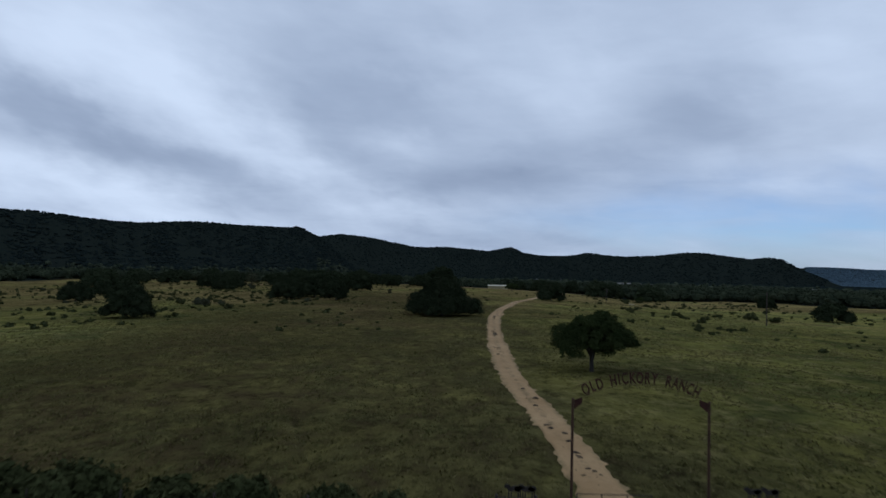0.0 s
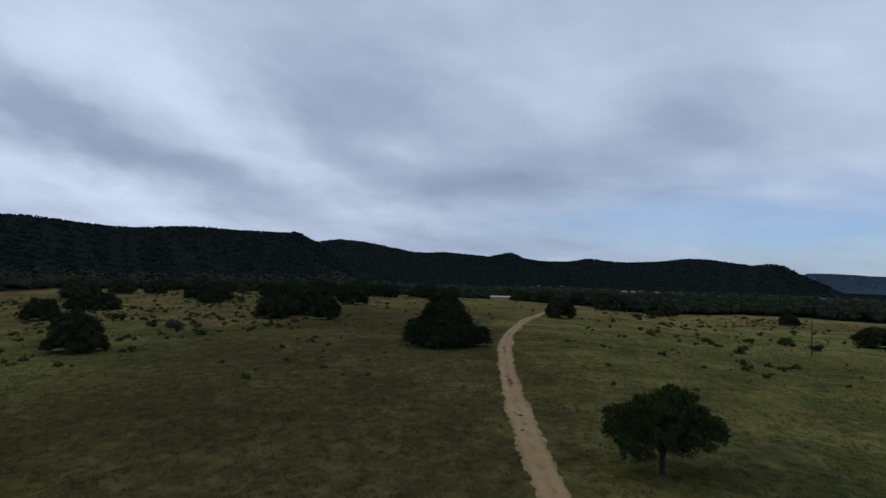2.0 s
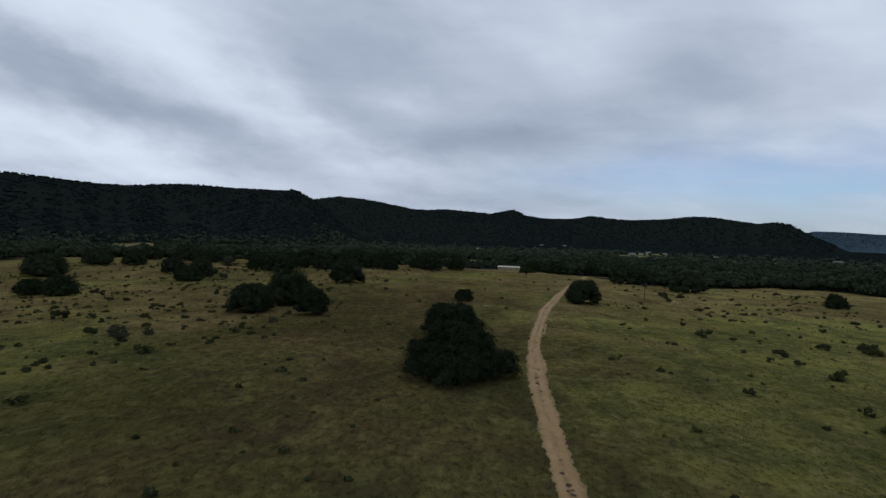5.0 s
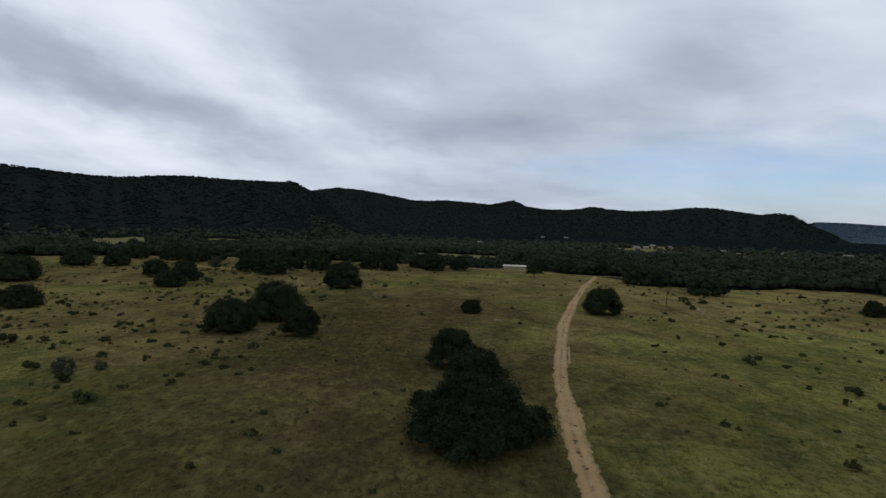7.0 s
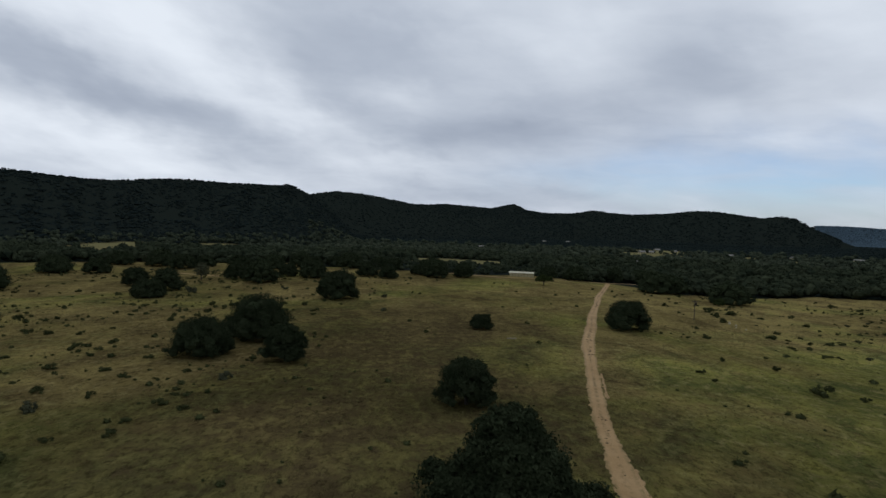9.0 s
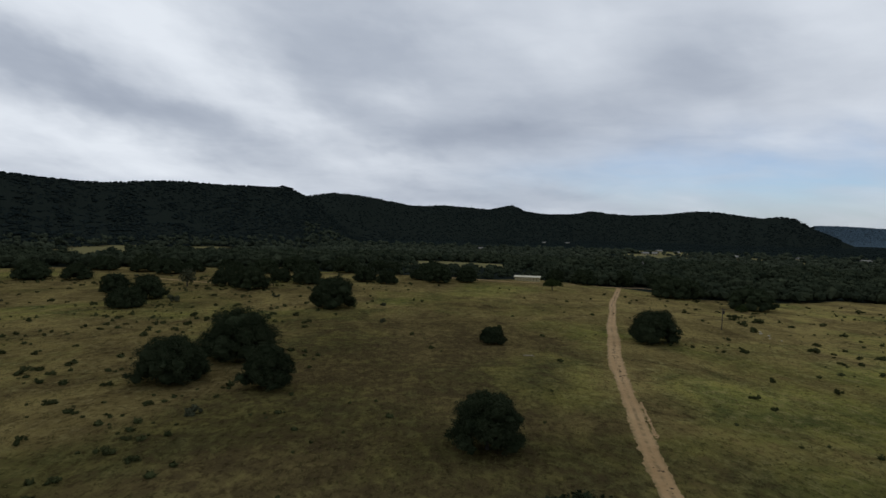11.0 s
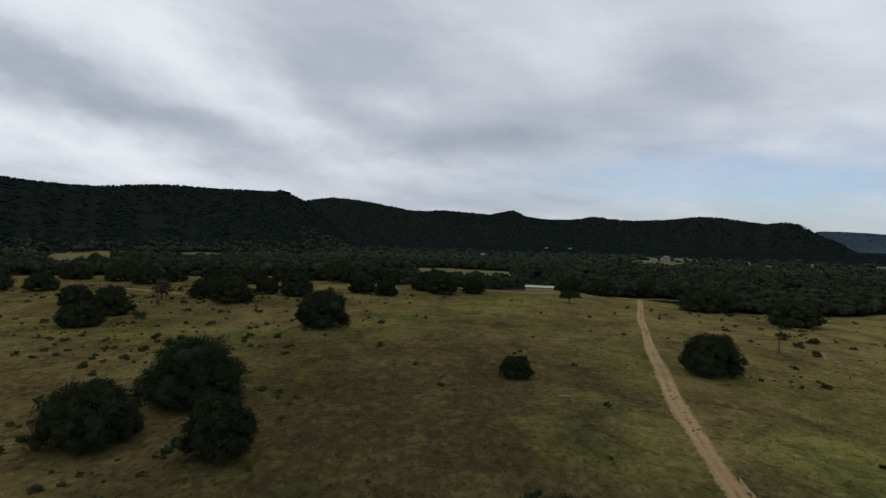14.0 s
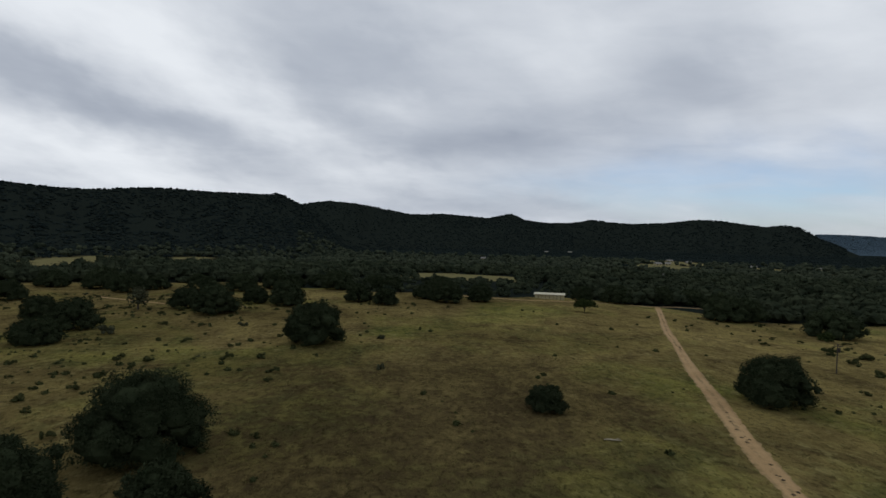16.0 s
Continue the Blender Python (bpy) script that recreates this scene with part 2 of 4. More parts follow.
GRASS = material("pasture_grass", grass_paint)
ROAD = material("caliche_dirt", road_paint)
OAK_LEAF = material("live_oak_leaves", leaf_paint((0.014, 0.020, 0.010), (0.036, 0.045, 0.023)))
MESQUITE_LEAF = material("mesquite_leaves", leaf_paint((0.017, 0.026, 0.009), (0.044, 0.057, 0.020)))
SHRUB_LEAF = material("shrub_leaves", leaf_paint((0.020, 0.026, 0.010), (0.062, 0.068, 0.028)))
GREY_LEAF = material("grey_green_leaves", leaf_paint((0.032, 0.036, 0.021), (0.074, 0.078, 0.044)))
WOOD_LEAF = material("woodland_leaves", leaf_paint((0.010, 0.015, 0.010), (0.046, 0.055, 0.031), 0.10))
# lightened copy of WOOD_LEAF; the paleness stands in for haze over farther trees
HAZY_WOOD_LEAF = material("hazed_woodland_leaves", leaf_paint((0.013, 0.019, 0.014), (0.062, 0.072, 0.044), 0.08))
# haze painted into the leaf colour: lighter and bluer on the farthest ridge
FAR_HAZE_LEAF = material("distant_brush", leaf_paint((0.055, 0.083, 0.106), (0.072, 0.104, 0.128)))
HILL_LEAF = material("cedar_brush", leaf_paint((0.009, 0.014, 0.014), (0.019, 0.026, 0.023), 0.03))
BARK = material("oak_bark", bark_paint)
TUFT = material("grass_blades", tuft_paint)
RUST = material("rusted_pipe", speckle_paint((0.030, 0.018, 0.012), (0.075, 0.042, 0.026), 3.0, 0.9))
RED_RUST = material("red_rusted_plate", speckle_paint((0.022, 0.011, 0.009), (0.060, 0.026, 0.018), 4.0, 0.9))
IRON = material("black_iron", speckle_paint((0.020, 0.019, 0.018), (0.055, 0.045, 0.038), 5.0, 0.7, 0.3))
SOIL = material("dark_clods", speckle_paint((0.030, 0.022, 0.013), (0.075, 0.052, 0.030), 3.0, 0.95))
POLE = material("weathered_pole", speckle_paint((0.030, 0.025, 0.020), (0.075, 0.062, 0.050), 2.0, 0.9))
DEADWOOD = material("bleached_deadwood", speckle_paint((0.22, 0.19, 0.13), (0.34, 0.30, 0.22), 3.0, 0.9))
STONE = material("pale_limestone", speckle_paint((0.22, 0.20, 0.145), (0.36, 0.33, 0.25), 2.0, 0.95))
CREAM = material("cream_siding", speckle_paint((0.27, 0.235, 0.125), (0.36, 0.315, 0.18), 0.8, 0.6))
GREY_ROOF = material("grey_weathered_roof", speckle_paint((0.13, 0.125, 0.11), (0.22, 0.21, 0.185), 0.6, 0.8))
TIN = material("pale_tin_roof", speckle_paint((0.38, 0.35, 0.24), (0.52, 0.48, 0.35), 0.6, 0.45))
DARK_GAP = material("shadowed_opening", speckle_paint((0.03, 0.028, 0.025), (0.06, 0.055, 0.05), 1.0))

# mesh helpers ---------------------------------------------------------------


def mesh_of(name, verts, faces, mat, smooth=False):
    me = bpy.data.meshes.new(name)
    verts = np.asarray(verts, dtype=np.float32)
    faces = np.asarray(faces, dtype=np.int32)
    k = faces.shape[1]
    me.vertices.add(len(verts))
    me.vertices.foreach_set("co", verts.ravel())
    me.loops.add(faces.size)
    me.loops.foreach_set("vertex_index", faces.ravel())
    me.polygons.add(len(faces))
    me.polygons.foreach_set("loop_start", np.arange(0, faces.size, k, dtype=np.int32))
    me.polygons.foreach_set("use_smooth", np.full(len(faces), smooth))
    me.materials.append(mat)
    me.update(calc_edges=True)
    return me


def link(name, me, parent=None, label=""):
    ob = new(name, me)
    if parent:
        ob.parent = parent
    return tagged(ob, label)


def part(name, bm, mat, parent, label=""):
    me = bpy.data.meshes.new(name)
    bm.to_mesh(me)
    bm.free()
    me.materials.append(mat)
    return link(name, me, parent, label)


def box(bm, x0, y0, z0, x1, y1, z1, m=None):
    mat4 = Matrix.Translation(((x0 + x1) / 2, (y0 + y1) / 2, (z0 + z1) / 2)) @ Matrix.Diagonal((x1 - x0, y1 - y0, z1 - z0, 1))
    bmesh.ops.create_cube(bm, size=1, matrix=(m @ mat4) if m else mat4)
    return bm


def rod(bm, a, b, r0, r1=None, sides=8):
    a, b = Vector(a), Vector(b)
    d = b - a
    m = Matrix.Translation((a + b) / 2) @ d.to_track_quat("Z", "Y").to_matrix().to_4x4()
    bmesh.ops.create_cone(bm, cap_ends=True, segments=sides, radius1=r0, radius2=r0 if r1 is None else r1, depth=d.length, matrix=m)
    return bm


def tube(points, radii, sides=9):
    """A bent, tapered tube through the points, as one skin with closed ends."""
    bm = bmesh.new()
    rings = []
    for i, (p, r) in enumerate(zip(points, radii)):
        a, b = Vector(points[max(i - 1, 0)]), Vector(points[min(i + 1, len(points) - 1)])
        q = (b - a).to_track_quat("Z", "Y")
        rings.append([bm.verts.new(Vector(p) + q @ Vector((r * math.cos(2 * math.pi * k / sides), r * math.sin(2 * math.pi * k / sides), 0))) for k in range(sides)])
    for u, v in zip(rings, rings[1:]):
        for k in range(sides):
            bm.faces.new((u[k], u[(k + 1) % sides], v[(k + 1) % sides], v[k])).smooth = True
    bm.faces.new(rings[0][::-1])
    bm.faces.new(rings[-1])
    return bm


def lattice(ix, iy, seed):
    s = np.sin(ix * 127.1 + iy * 311.7 + seed * 74.7) * 43758.5453
    return s - np.floor(s)


def soft_noise(x, y, seed=0):
    """Smooth value noise, -1 to 1."""
    x, y = np.asarray(x, float), np.asarray(y, float)
    ix, iy = np.floor(x), np.floor(y)
    u, v = x - ix, y - iy
    u, v = u * u * (3 - 2 * u), v * v * (3 - 2 * v)
    a = lattice(ix, iy, seed) * (1 - u) + lattice(ix + 1, iy, seed) * u
    b = lattice(ix, iy + 1, seed) * (1 - u) + lattice(ix + 1, iy + 1, seed) * u
    return 2 * (a * (1 - v) + b * v) - 1


def step(a, b, v):
    q = np.clip((v - a) / (b - a), 0, 1)
    return q * q * (3 - 2 * q)


# the ground -----------------------------------------------------------------
HUB = (-8.0, 106.0, 31.4)  # the ridges are laid out by bearing and distance from here
# bearing (degrees), rise over distance, distance
RIDGE_NEAR = [(-75, .052, 1150), (-50, .060, 1200), (-36.3, .0632, 1300), (-33.2, .0575, 1320), (-30.6, .0543, 1340), (-27.9, .0557, 1360), (-25.2, .0610, 1390), (-22.4, .0630, 1410),
              (-19.7, .0615, 1440), (-17.8, .0612, 1455), (-15.4, .0606, 1470), (-14.5, .0632, 1480), (-13.9, .0612, 1485), (-13.5, .0570, 1490), (-12.9, .0526, 1500), (-12.2, .0470, 1510), (-10.5, .025, 1540), (-8, -.02, 1560)]
RIDGE_MID = [(-22, .02, 1900), (-14, .0450, 1950), (-12.2, .0492, 2000), (-11.5, .0515, 2020), (-9.9, .0550, 2050), (-7.4, .0522, 2200), (-4.2, .0438, 2500), (-2.3, .0385, 2620), (0.0, .0404, 2830),
             (1.1, .0401, 2930), (4.6, .0359, 3250), (5.8, .0395, 3330), (6.7, .0434, 3390), (7.4, .0400, 3420), (8.0, .0345, 3440), (9.2, .0315, 3470), (10.7, .0288, 3500), (12.5, .02, 3600)]
RIDGE_FAR = [(8, .020, 3700), (10.7, .0291, 3600), (12.0, .0300, 3530), (13.0, .0322, 3500), (14.0, .0358, 3500), (14.8, .0345, 3470), (15.7, .0320, 3450), (17.7, .0306, 3400), (19.4, .0318, 3370), (21.0, .0338, 3340), (22.9, .0382, 3300),
             (24.3, .0372, 3300), (25.5, .0352, 3300), (28.3, .0285, 3300), (29.0, .0310, 3300), (29.7, .0316, 3300), (30.6, .0284, 3300), (31.1, .0235, 3310), (31.8, .0150, 3320), (33.8, .0, 3350)]
RIDGE_LAST = [(27, .012, 4600), (30, .0172, 4600), (31.9, .0192, 4600), (33.0, .0196, 4600), (34.1, .0190, 4600), (36.5, .0168, 4600), (38, .016, 4600), (50, .02, 4600), (75, .018, 4600)]


def ground(x, y):
    """Height of the land, metres."""
    x, y = np.asarray(x, float), np.asarray(y, float)
    u, v = np.clip(x / 100, -1.7, np.interp(y, [250, 300, 420], [1.0, 1.1, 1.5])), np.clip(y / 100, -0.5, 5.0)
    z = 0.9067 + 0.542 * u - 0.8356 * v - 1.596 * u * u - 0.4876 * u * v + 0.2 * v * v
    z = z + 0.10 * soft_noise(x / 9, y / 9, 3) + 0.25 * soft_noise(x / 37, y / 37, 4)
    dx, dy = x - HUB[0], y - HUB[1]
    r = np.hypot(dx, dy)
    far = step(430, 800, r)
    z = z * (1 - far) + far * (-4.0 + 2.5 * soft_noise(x / 160, y / 160, 5))
    az = np.degrees(np.arctan2(dx, dy))
    top = np.zeros_like(z)
    for ridge, foot, wood in ((RIDGE_NEAR, 0.56, 0.8), (RIDGE_MID, 0.60, 0.5), (RIDGE_FAR, 0.80, -1), (RIDGE_LAST, 0.90, 2)):
        b, s, d = zip(*ridge)
        dist = np.interp(az, b, d)
        crest = HUB[2] + dist * np.interp(az, b, s, left=-0.02, right=-0.02) - wood + 4
        q = r / dist
        gully = 1 + 0.22 * soft_noise(az / 2.3, q * 3, 7) * step(1.0, 0.85, q) + 0.10 * soft_noise(az / 0.9, q * 7, 8) * step(1.0, 0.9, q)
        rise = np.where(q < 1, np.clip((q - foot) / (1 - foot), 0, 1) ** 1.7, 1 - 0.5 * step(1.0, 1.35, q))
        top = np.maximum(top, np.clip(crest, 0, None) * rise * gully)
    return z + top * (np.abs(az) < 100)


# clearings in the woodland: centre and half widths
MEADOWS = [(4, 712, 62, 78), (-392, 805, 38, 74), (-300, 865, 50, 66), (-340, 655, 34, 84), (330, 1060, 55, 130), (440, 1270, 70, 150), (495, 1060, 45, 120), (640, 950, 50, 100),
           (220, 900, 30, 70), (-150, 520, 50, 40)]
HOMESTEADS = [(230, 806), (470, 1085), (573, 1081), (665, 1061), (451, 1275), (68, 1225), (530, 1180)]
MEADOWS += [(x - 0.06 * x, y - 62, 13, 72) for x, y in HOMESTEADS]


def in_pasture(x, y):
    """True where the open pasture is."""
    edge = np.interp(x, [-330, -250, -196, -122, -60, 3, 60, 100, 137, 205, 260, 330], [490, 540, 552, 540, 512, 500, 530, 506, 460, 474, 470, 440])
    return (y < edge + 9 * soft_noise(x / 23, y / 23, 31)) & (np.abs(x) < 290 + 25 * soft_noise(x / 40, y / 40, 32))


def wooded(x, y):
    w = ~in_pasture(x, y) & (y > 0)
    for a, b, c, d in MEADOWS:
        w &= ((x - a) / c) ** 2 + ((y - b) / d) ** 2 > 1 + 0.3 * soft_noise(x / 25, y / 25, 36)
    return w


def make_ground():
    xs = np.concatenate([-np.geomspace(230, 4800, 70)[::-1], np.arange(-227, 228, 2.6), np.geomspace(230, 4800, 70)])
    ys = np.concatenate([-np.geomspace(30, 4800, 26)[::-1], np.arange(-27, 560, 2.6), np.arange(562, 900, 8), np.arange(900, 1700, 14), np.arange(1700, 4850, 30)])
    gx, gy = np.meshgrid(xs, ys)
    v = np.c_[gx.ravel(), gy.ravel(), ground(gx, gy).ravel()]
    nx, ny = len(xs), len(ys)
    i = (np.arange(ny - 1)[:, None] * nx + np.arange(nx - 1)[None]).ravel()
    me = mesh_of("ground", v, np.c_[i, i + 1, i + nx + 1, i + nx], GRASS, True)
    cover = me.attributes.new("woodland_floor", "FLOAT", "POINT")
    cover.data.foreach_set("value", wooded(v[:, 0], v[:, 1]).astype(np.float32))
    clearing = me.attributes.new("pale_clearing", "FLOAT", "POINT")
    clearing.data.foreach_set("value", (~wooded(v[:, 0], v[:, 1]) & ~in_pasture(v[:, 0], v[:, 1]) & (v[:, 1] > 585)).astype(np.float32))
    return tagged(link("ground", me), "dry olive and tan pasture rolling out to wooded hills", "ground", "", "structure")


make_ground()

ROAD_LINE = [(8.6, -60), (8.5, 10), (8.5, 30), (8.35, 43), (8.1, 69), (9.35, 100), (10.9, 123.5), (12.2, 138.5), (14.3, 163), (16.2, 178), (17.9, 190.5), (20.7, 208), (25.3, 230.5),
             (28.1, 244), (32.0, 262), (34.9, 275), (38.9, 290), (44.9, 311), (51.2, 335), (67.9, 391), (71.3, 404), (86, 448), (98, 484), (103, 500)]
LANE_LINE = [(-12, 502), (25, 496), (52, 499), (74, 505), (99, 501), (118, 510), (150, 524), (185, 548)]


def along(points, spacing):
    """Even steps along a smooth curve through the points."""
    p = np.array(points, float)
    out = []
    for i in range(len(p) - 1):
        a, b, c, d = p[max(i - 1, 0)], p[i], p[i + 1], p[min(i + 2, len(p) - 1)]
        steps = max(int(np.hypot(*(c - b)) / spacing), 1)
        for k in range(steps):
            t = k / steps
            out.append(0.5 * (2 * b + (c - a) * t + (2 * a - 5 * b + 4 * c - d) * t * t + (3 * b - a - 3 * c + d) * t ** 3))
    return np.array(out + [p[-1]])


def ribbon(name, line, half, ragged, mat, seed, lift=0.07):
    c = along(line, 0.4)
    d = np.gradient(c, axis=0)
    d /= np.hypot(d[:, 0], d[:, 1])[:, None]
    side = np.c_[d[:, 1], -d[:, 0]]
    s = np.arange(len(c)) * 0.4
    across = np.linspace(-1, 1, 9)
    rows, reach = [], []
    for k in across:
        w = half * k * np.interp(c[:, 1], [70, 170, 186, 190, 260, 266, 320, 360], [0.84, 1.0, 1.06, 0.88, 0.86, 1.16, 1.08, 0.92])
        if abs(k) > 0.9:
            w = w + np.sign(k) * ragged * (soft_noise(s / 0.55, s * 0 + k * 7, seed) * 0.30 + soft_noise(s / 2.1, s * 0 + k * 5, seed + 2) * 0.22 + soft_noise(s / 11, s * 0 + k * 3, seed + 1) * 0.30)
        xy = c + side * np.asarray(w).reshape(-1, 1)
        rut = -0.03 * np.exp(-((abs(k) - 0.5) / 0.2) ** 2)
        z = ground(xy[:, 0], xy[:, 1]) + (lift + rut if abs(k) < 0.9 else -0.02 + 0.03)
        rows.append(np.c_[xy, z])
        reach.append(np.full(len(c), k))
    v = np.stack(rows, 1).reshape(-1, 3)
    n = len(across)
    i = (np.arange(len(c) - 1)[:, None] * n + np.arange(n - 1)[None]).ravel()
    me = mesh_of(name, v, np.c_[i, i + 1, i + n + 1, i + n], mat, True)
    lane = me.attributes.new("across", "FLOAT", "POINT")
    lane.data.foreach_set("value", np.stack(reach, 1).ravel().astype(np.float32))
    return link(name, me)


tagged(ribbon("road", ROAD_LINE, 1.66, 0.8, ROAD, 20), "pale reddish dirt ranch road winding through the pasture", "dirt road", "", "structure")
tagged(ribbon("track", [(-180, 474), (-152, 455), (-128, 443), (-106, 440), (-92, 432)], 0.9, 0.3, ROAD, 27), "narrow pale track among the oaks", "dirt track", "", "structure")
tagged(ribbon("lane", LANE_LINE, 1.3, 0.4, ROAD, 24), "pale dirt lane crossing past the long shed", "dirt lane", "", "structure")
centre = along(ROAD_LINE, 2.0)
for y0, y1 in ((173, 189), (219, 243)):
    spill = [(float(np.interp(y, centre[:, 1], centre[:, 0])) + 1.95, y) for y in range(y0, y1, 4)]
    tagged(ribbon("road_shoulder", spill, 0.26, 0.95, ROAD, 33 + y0, 0.05), "broken strip of pale dirt spilled beside the ranch road", "road shoulder", "", "structure")

# trees ----------------------------------------------------------------------


def ico(sub):
    bm = bmesh.new()
    bmesh.ops.create_icosphere(bm, subdivisions=sub, radius=1)
    v = np.array([q.co[:] for q in bm.verts])
    f = np.array([[q.index for q in face.verts] for face in bm.faces])
    bm.free()
    return v, f


ICO = {k: ico(k) for k in (1, 2, 3)}


def crown_mesh(name, rng, lumps, leaves, size, mat, core=0.72):
    """lumps: rows of x, y, z, radius, flatness. A dark inner body under twigs of small leaf sprays."""
    verts, tri, base = [], [], 0
    v0, f0 = ICO[2]
    for x, y, z, r, flat in lumps:
        k = 0.80 + 0.36 * rng.random((len(v0), 1))
        verts.append(v0 * k * (r * core, r * core, r * core * flat) + (x, y, z))
        tri.append(f0 + base)
        base += len(v0)
    # twigs: small knots of foliage over the face of every bough
    L0 = np.array(lumps)
    L = np.repeat(L0, 30, 0)
    d = rng.normal(size=(len(L), 3))
    d /= np.linalg.norm(d, axis=1)[:, None]
    d[:, 2] = np.where(d[:, 2] < -0.5, -d[:, 2], d[:, 2])
    knot = L[:, :3] + d * (0.72 + 0.34 * rng.random((len(L), 1))) * np.c_[L[:, 3], L[:, 3], L[:, 3] * L[:, 4]]
    wide = L[:, 3] * (0.20 + 0.18 * rng.random(len(L)))
    # knots buried in a neighbouring bough stay bare
    inner = ((knot[:, None] - L0[None, :, :3]) / np.c_[L0[:, 3], L0[:, 3], L0[:, 3] * L0[:, 4]][None])
    bare = (np.linalg.norm(inner, axis=2) < 0.62).any(1)
    w = np.where(bare, 0.0, wide ** 1.7)
    pick = rng.choice(len(L), leaves, p=w / w.sum())
    o = rng.normal(size=(leaves, 3))
    o *= (rng.random((leaves, 1)) ** 0.5 * 1.15) / np.linalg.norm(o, axis=1)[:, None]
    c = knot[pick] + o * wide[pick, None] * (1, 1, 0.8)
    c[:, 2] = np.maximum(c[:, 2], 0.03)
    nrm = 0.45 * d[pick] + 0.70 * rng.normal(size=(leaves, 3)) + (0, 0, 0.30)
    nrm /= np.linalg.norm(nrm, axis=1)[:, None]
    t = np.cross(nrm, rng.normal(size=(leaves, 3)))
    t /= np.linalg.norm(t, axis=1)[:, None]
    b = np.cross(nrm, t)
    s = size * (0.45 + 0.9 * rng.random((leaves, 1)) ** 1.5)
    q = np.stack([c + t * s, c + b * s * 0.5 + nrm * s * 0.12, c - t * s * 0.8, c - b * s * 0.5 + nrm * s * 0.12], 1).reshape(-1, 3)
    i = base + np.arange(leaves)[:, None] * 4
    tri.append(np.concatenate([i + (0, 1, 2), i + (0, 2, 3)]))
    verts.append(q)
    return mesh_of(name, np.concatenate(verts), np.concatenate(tri), mat)


def tree(label, x, y, wide, high, seed, shape="dome", leaves=4000, size=0.4, mat=None, name="live_oak", group="", skirt=0.10, category="tree"):
    rng = np.random.default_rng(seed)
    root = new(name)
    root.location = (x, y, float(ground(x, y)) - 0.05)
    tagged(root, label, category, group)
    R = wide * (0.56 if shape == "dome" else 0.5)
    lumps = []
    count = int((13 + int(wide)) * (2.2 if shape == "cone" else 1.5))
    for k in range(count):
        a = 2.4 * k + rng.random() * 0.9
        f = (k + 0.5) / count
        if shape == "cone":
            zc = skirt + (0.90 - skirt) * f ** 1.1
            rad = R * (1.0 - 0.98 * f ** 0.72) * (0.50 + 0.44 * rng.random())
            rr = R * (0.25 - 0.08 * f) * (0.75 + 0.5 * rng.random())
        elif shape == "umbrella":
            q = math.sqrt(f) * (0.9 + 0.15 * rng.random())
            rad = R * 0.80 * q
            zc = skirt + (0.86 - skirt) * math.sqrt(max(1 - 0.80 * q * q, 0.0)) * (0.50 + 0.50 * rng.random())
            rr = R * (0.25 + 0.11 * rng.random())
        elif shape == "vase":
            zc = skirt + 0.14 + (0.74 - skirt) * f
            rad = R * 0.72 * math.sin(math.pi * (0.25 + 0.6 * f)) * (0.5 + 0.5 * rng.random())
            rr = R * (0.26 + 0.12 * rng.random())
        else:
            zc = skirt + (0.80 - skirt) * f
            rad = R * 0.74 * math.sqrt(max(1 - (f * 0.98) ** 2.2, 0.02)) * (0.66 + 0.38 * rng.random())
            rr = R * (0.20 + 0.16 * rng.random())
        rr = min(rr, high * 0.30)
        zz = min(max(zc * high, rr * 0.62 + skirt * high * 0.5), high - rr * 0.8)
        lumps.append((rad * math.cos(a), rad * math.sin(a), zz, rr, 0.80))
    for k in range(10 + int(wide)):
        # small outer boughs that break the outline
        x0, y0, z0, r0, _ = lumps[rng.integers(count)]
        a, rr = rng.random() * 6.283, r0 * (0.30 + 0.30 * rng.random())
        up = rng.uniform(-0.4, 0.9)
        flat = math.sqrt(max(1 - up * up, 0.05))
        lumps.append((x0 + r0 * 1.02 * flat * math.cos(a), y0 + r0 * 1.02 * flat * math.sin(a), max(z0 + r0 * 0.85 * up, rr * 0.7), rr, 0.85))
    lumps.append((0, 0, high * 0.52, min(R * 0.55, high * 0.36), 0.95))
    bend = rng.normal(size=2) * 0.05 * high
    tr = max(0.032 * high, 0.09)
    part("trunk", tube([(0, 0, -0.3), (0, 0, 0.0), (bend[0] * 0.4, bend[1] * 0.4, high * 0.2), (bend[0], bend[1], high * 0.5)], [tr * 1.5, tr * 1.2, tr, tr * 0.6]), BARK, root)
    for k in range(5 if wide > 7 else 3):
        lx, ly, lz, lr, _ = lumps[int((k + 0.5) * count / 6)]
        z0 = high * (0.15 + 0.05 * k)
        part("limb", tube([(bend[0] * 0.4, bend[1] * 0.4, z0), (lx * 0.5, ly * 0.5, (z0 + lz) / 2 + 0.06 * high), (lx, ly, lz)], [tr * 0.62, tr * 0.42, tr * 0.16], 7), BARK, root)
    link("crown", crown_mesh("crown", rng, lumps, leaves, size, mat or OAK_LEAF, 0.42 if shape in ("vase", "umbrella") else 0.66), root)
    return root


OAK = "dark green live oak with a dense rounded crown in dry pasture"
tree("huge spreading dark live oak with skirted crown beside the dirt road", 0.3, 166.5, 23.6, 13.4, 11, "cone", 90000, 0.23, skirt=0.06)
tree("upright dark live oak standing alone behind the huge oak", -2.4, 212, 10.6, 8.8, 32, "dome", 30000, 0.19, skirt=0.10)
tree("feathery green mesquite tree with a forked dark trunk", 18.2, 72.3, 10.0, 7.2, 13, "umbrella", 76000, 0.12, MESQUITE_LEAF, "mesquite_tree", skirt=0.17)
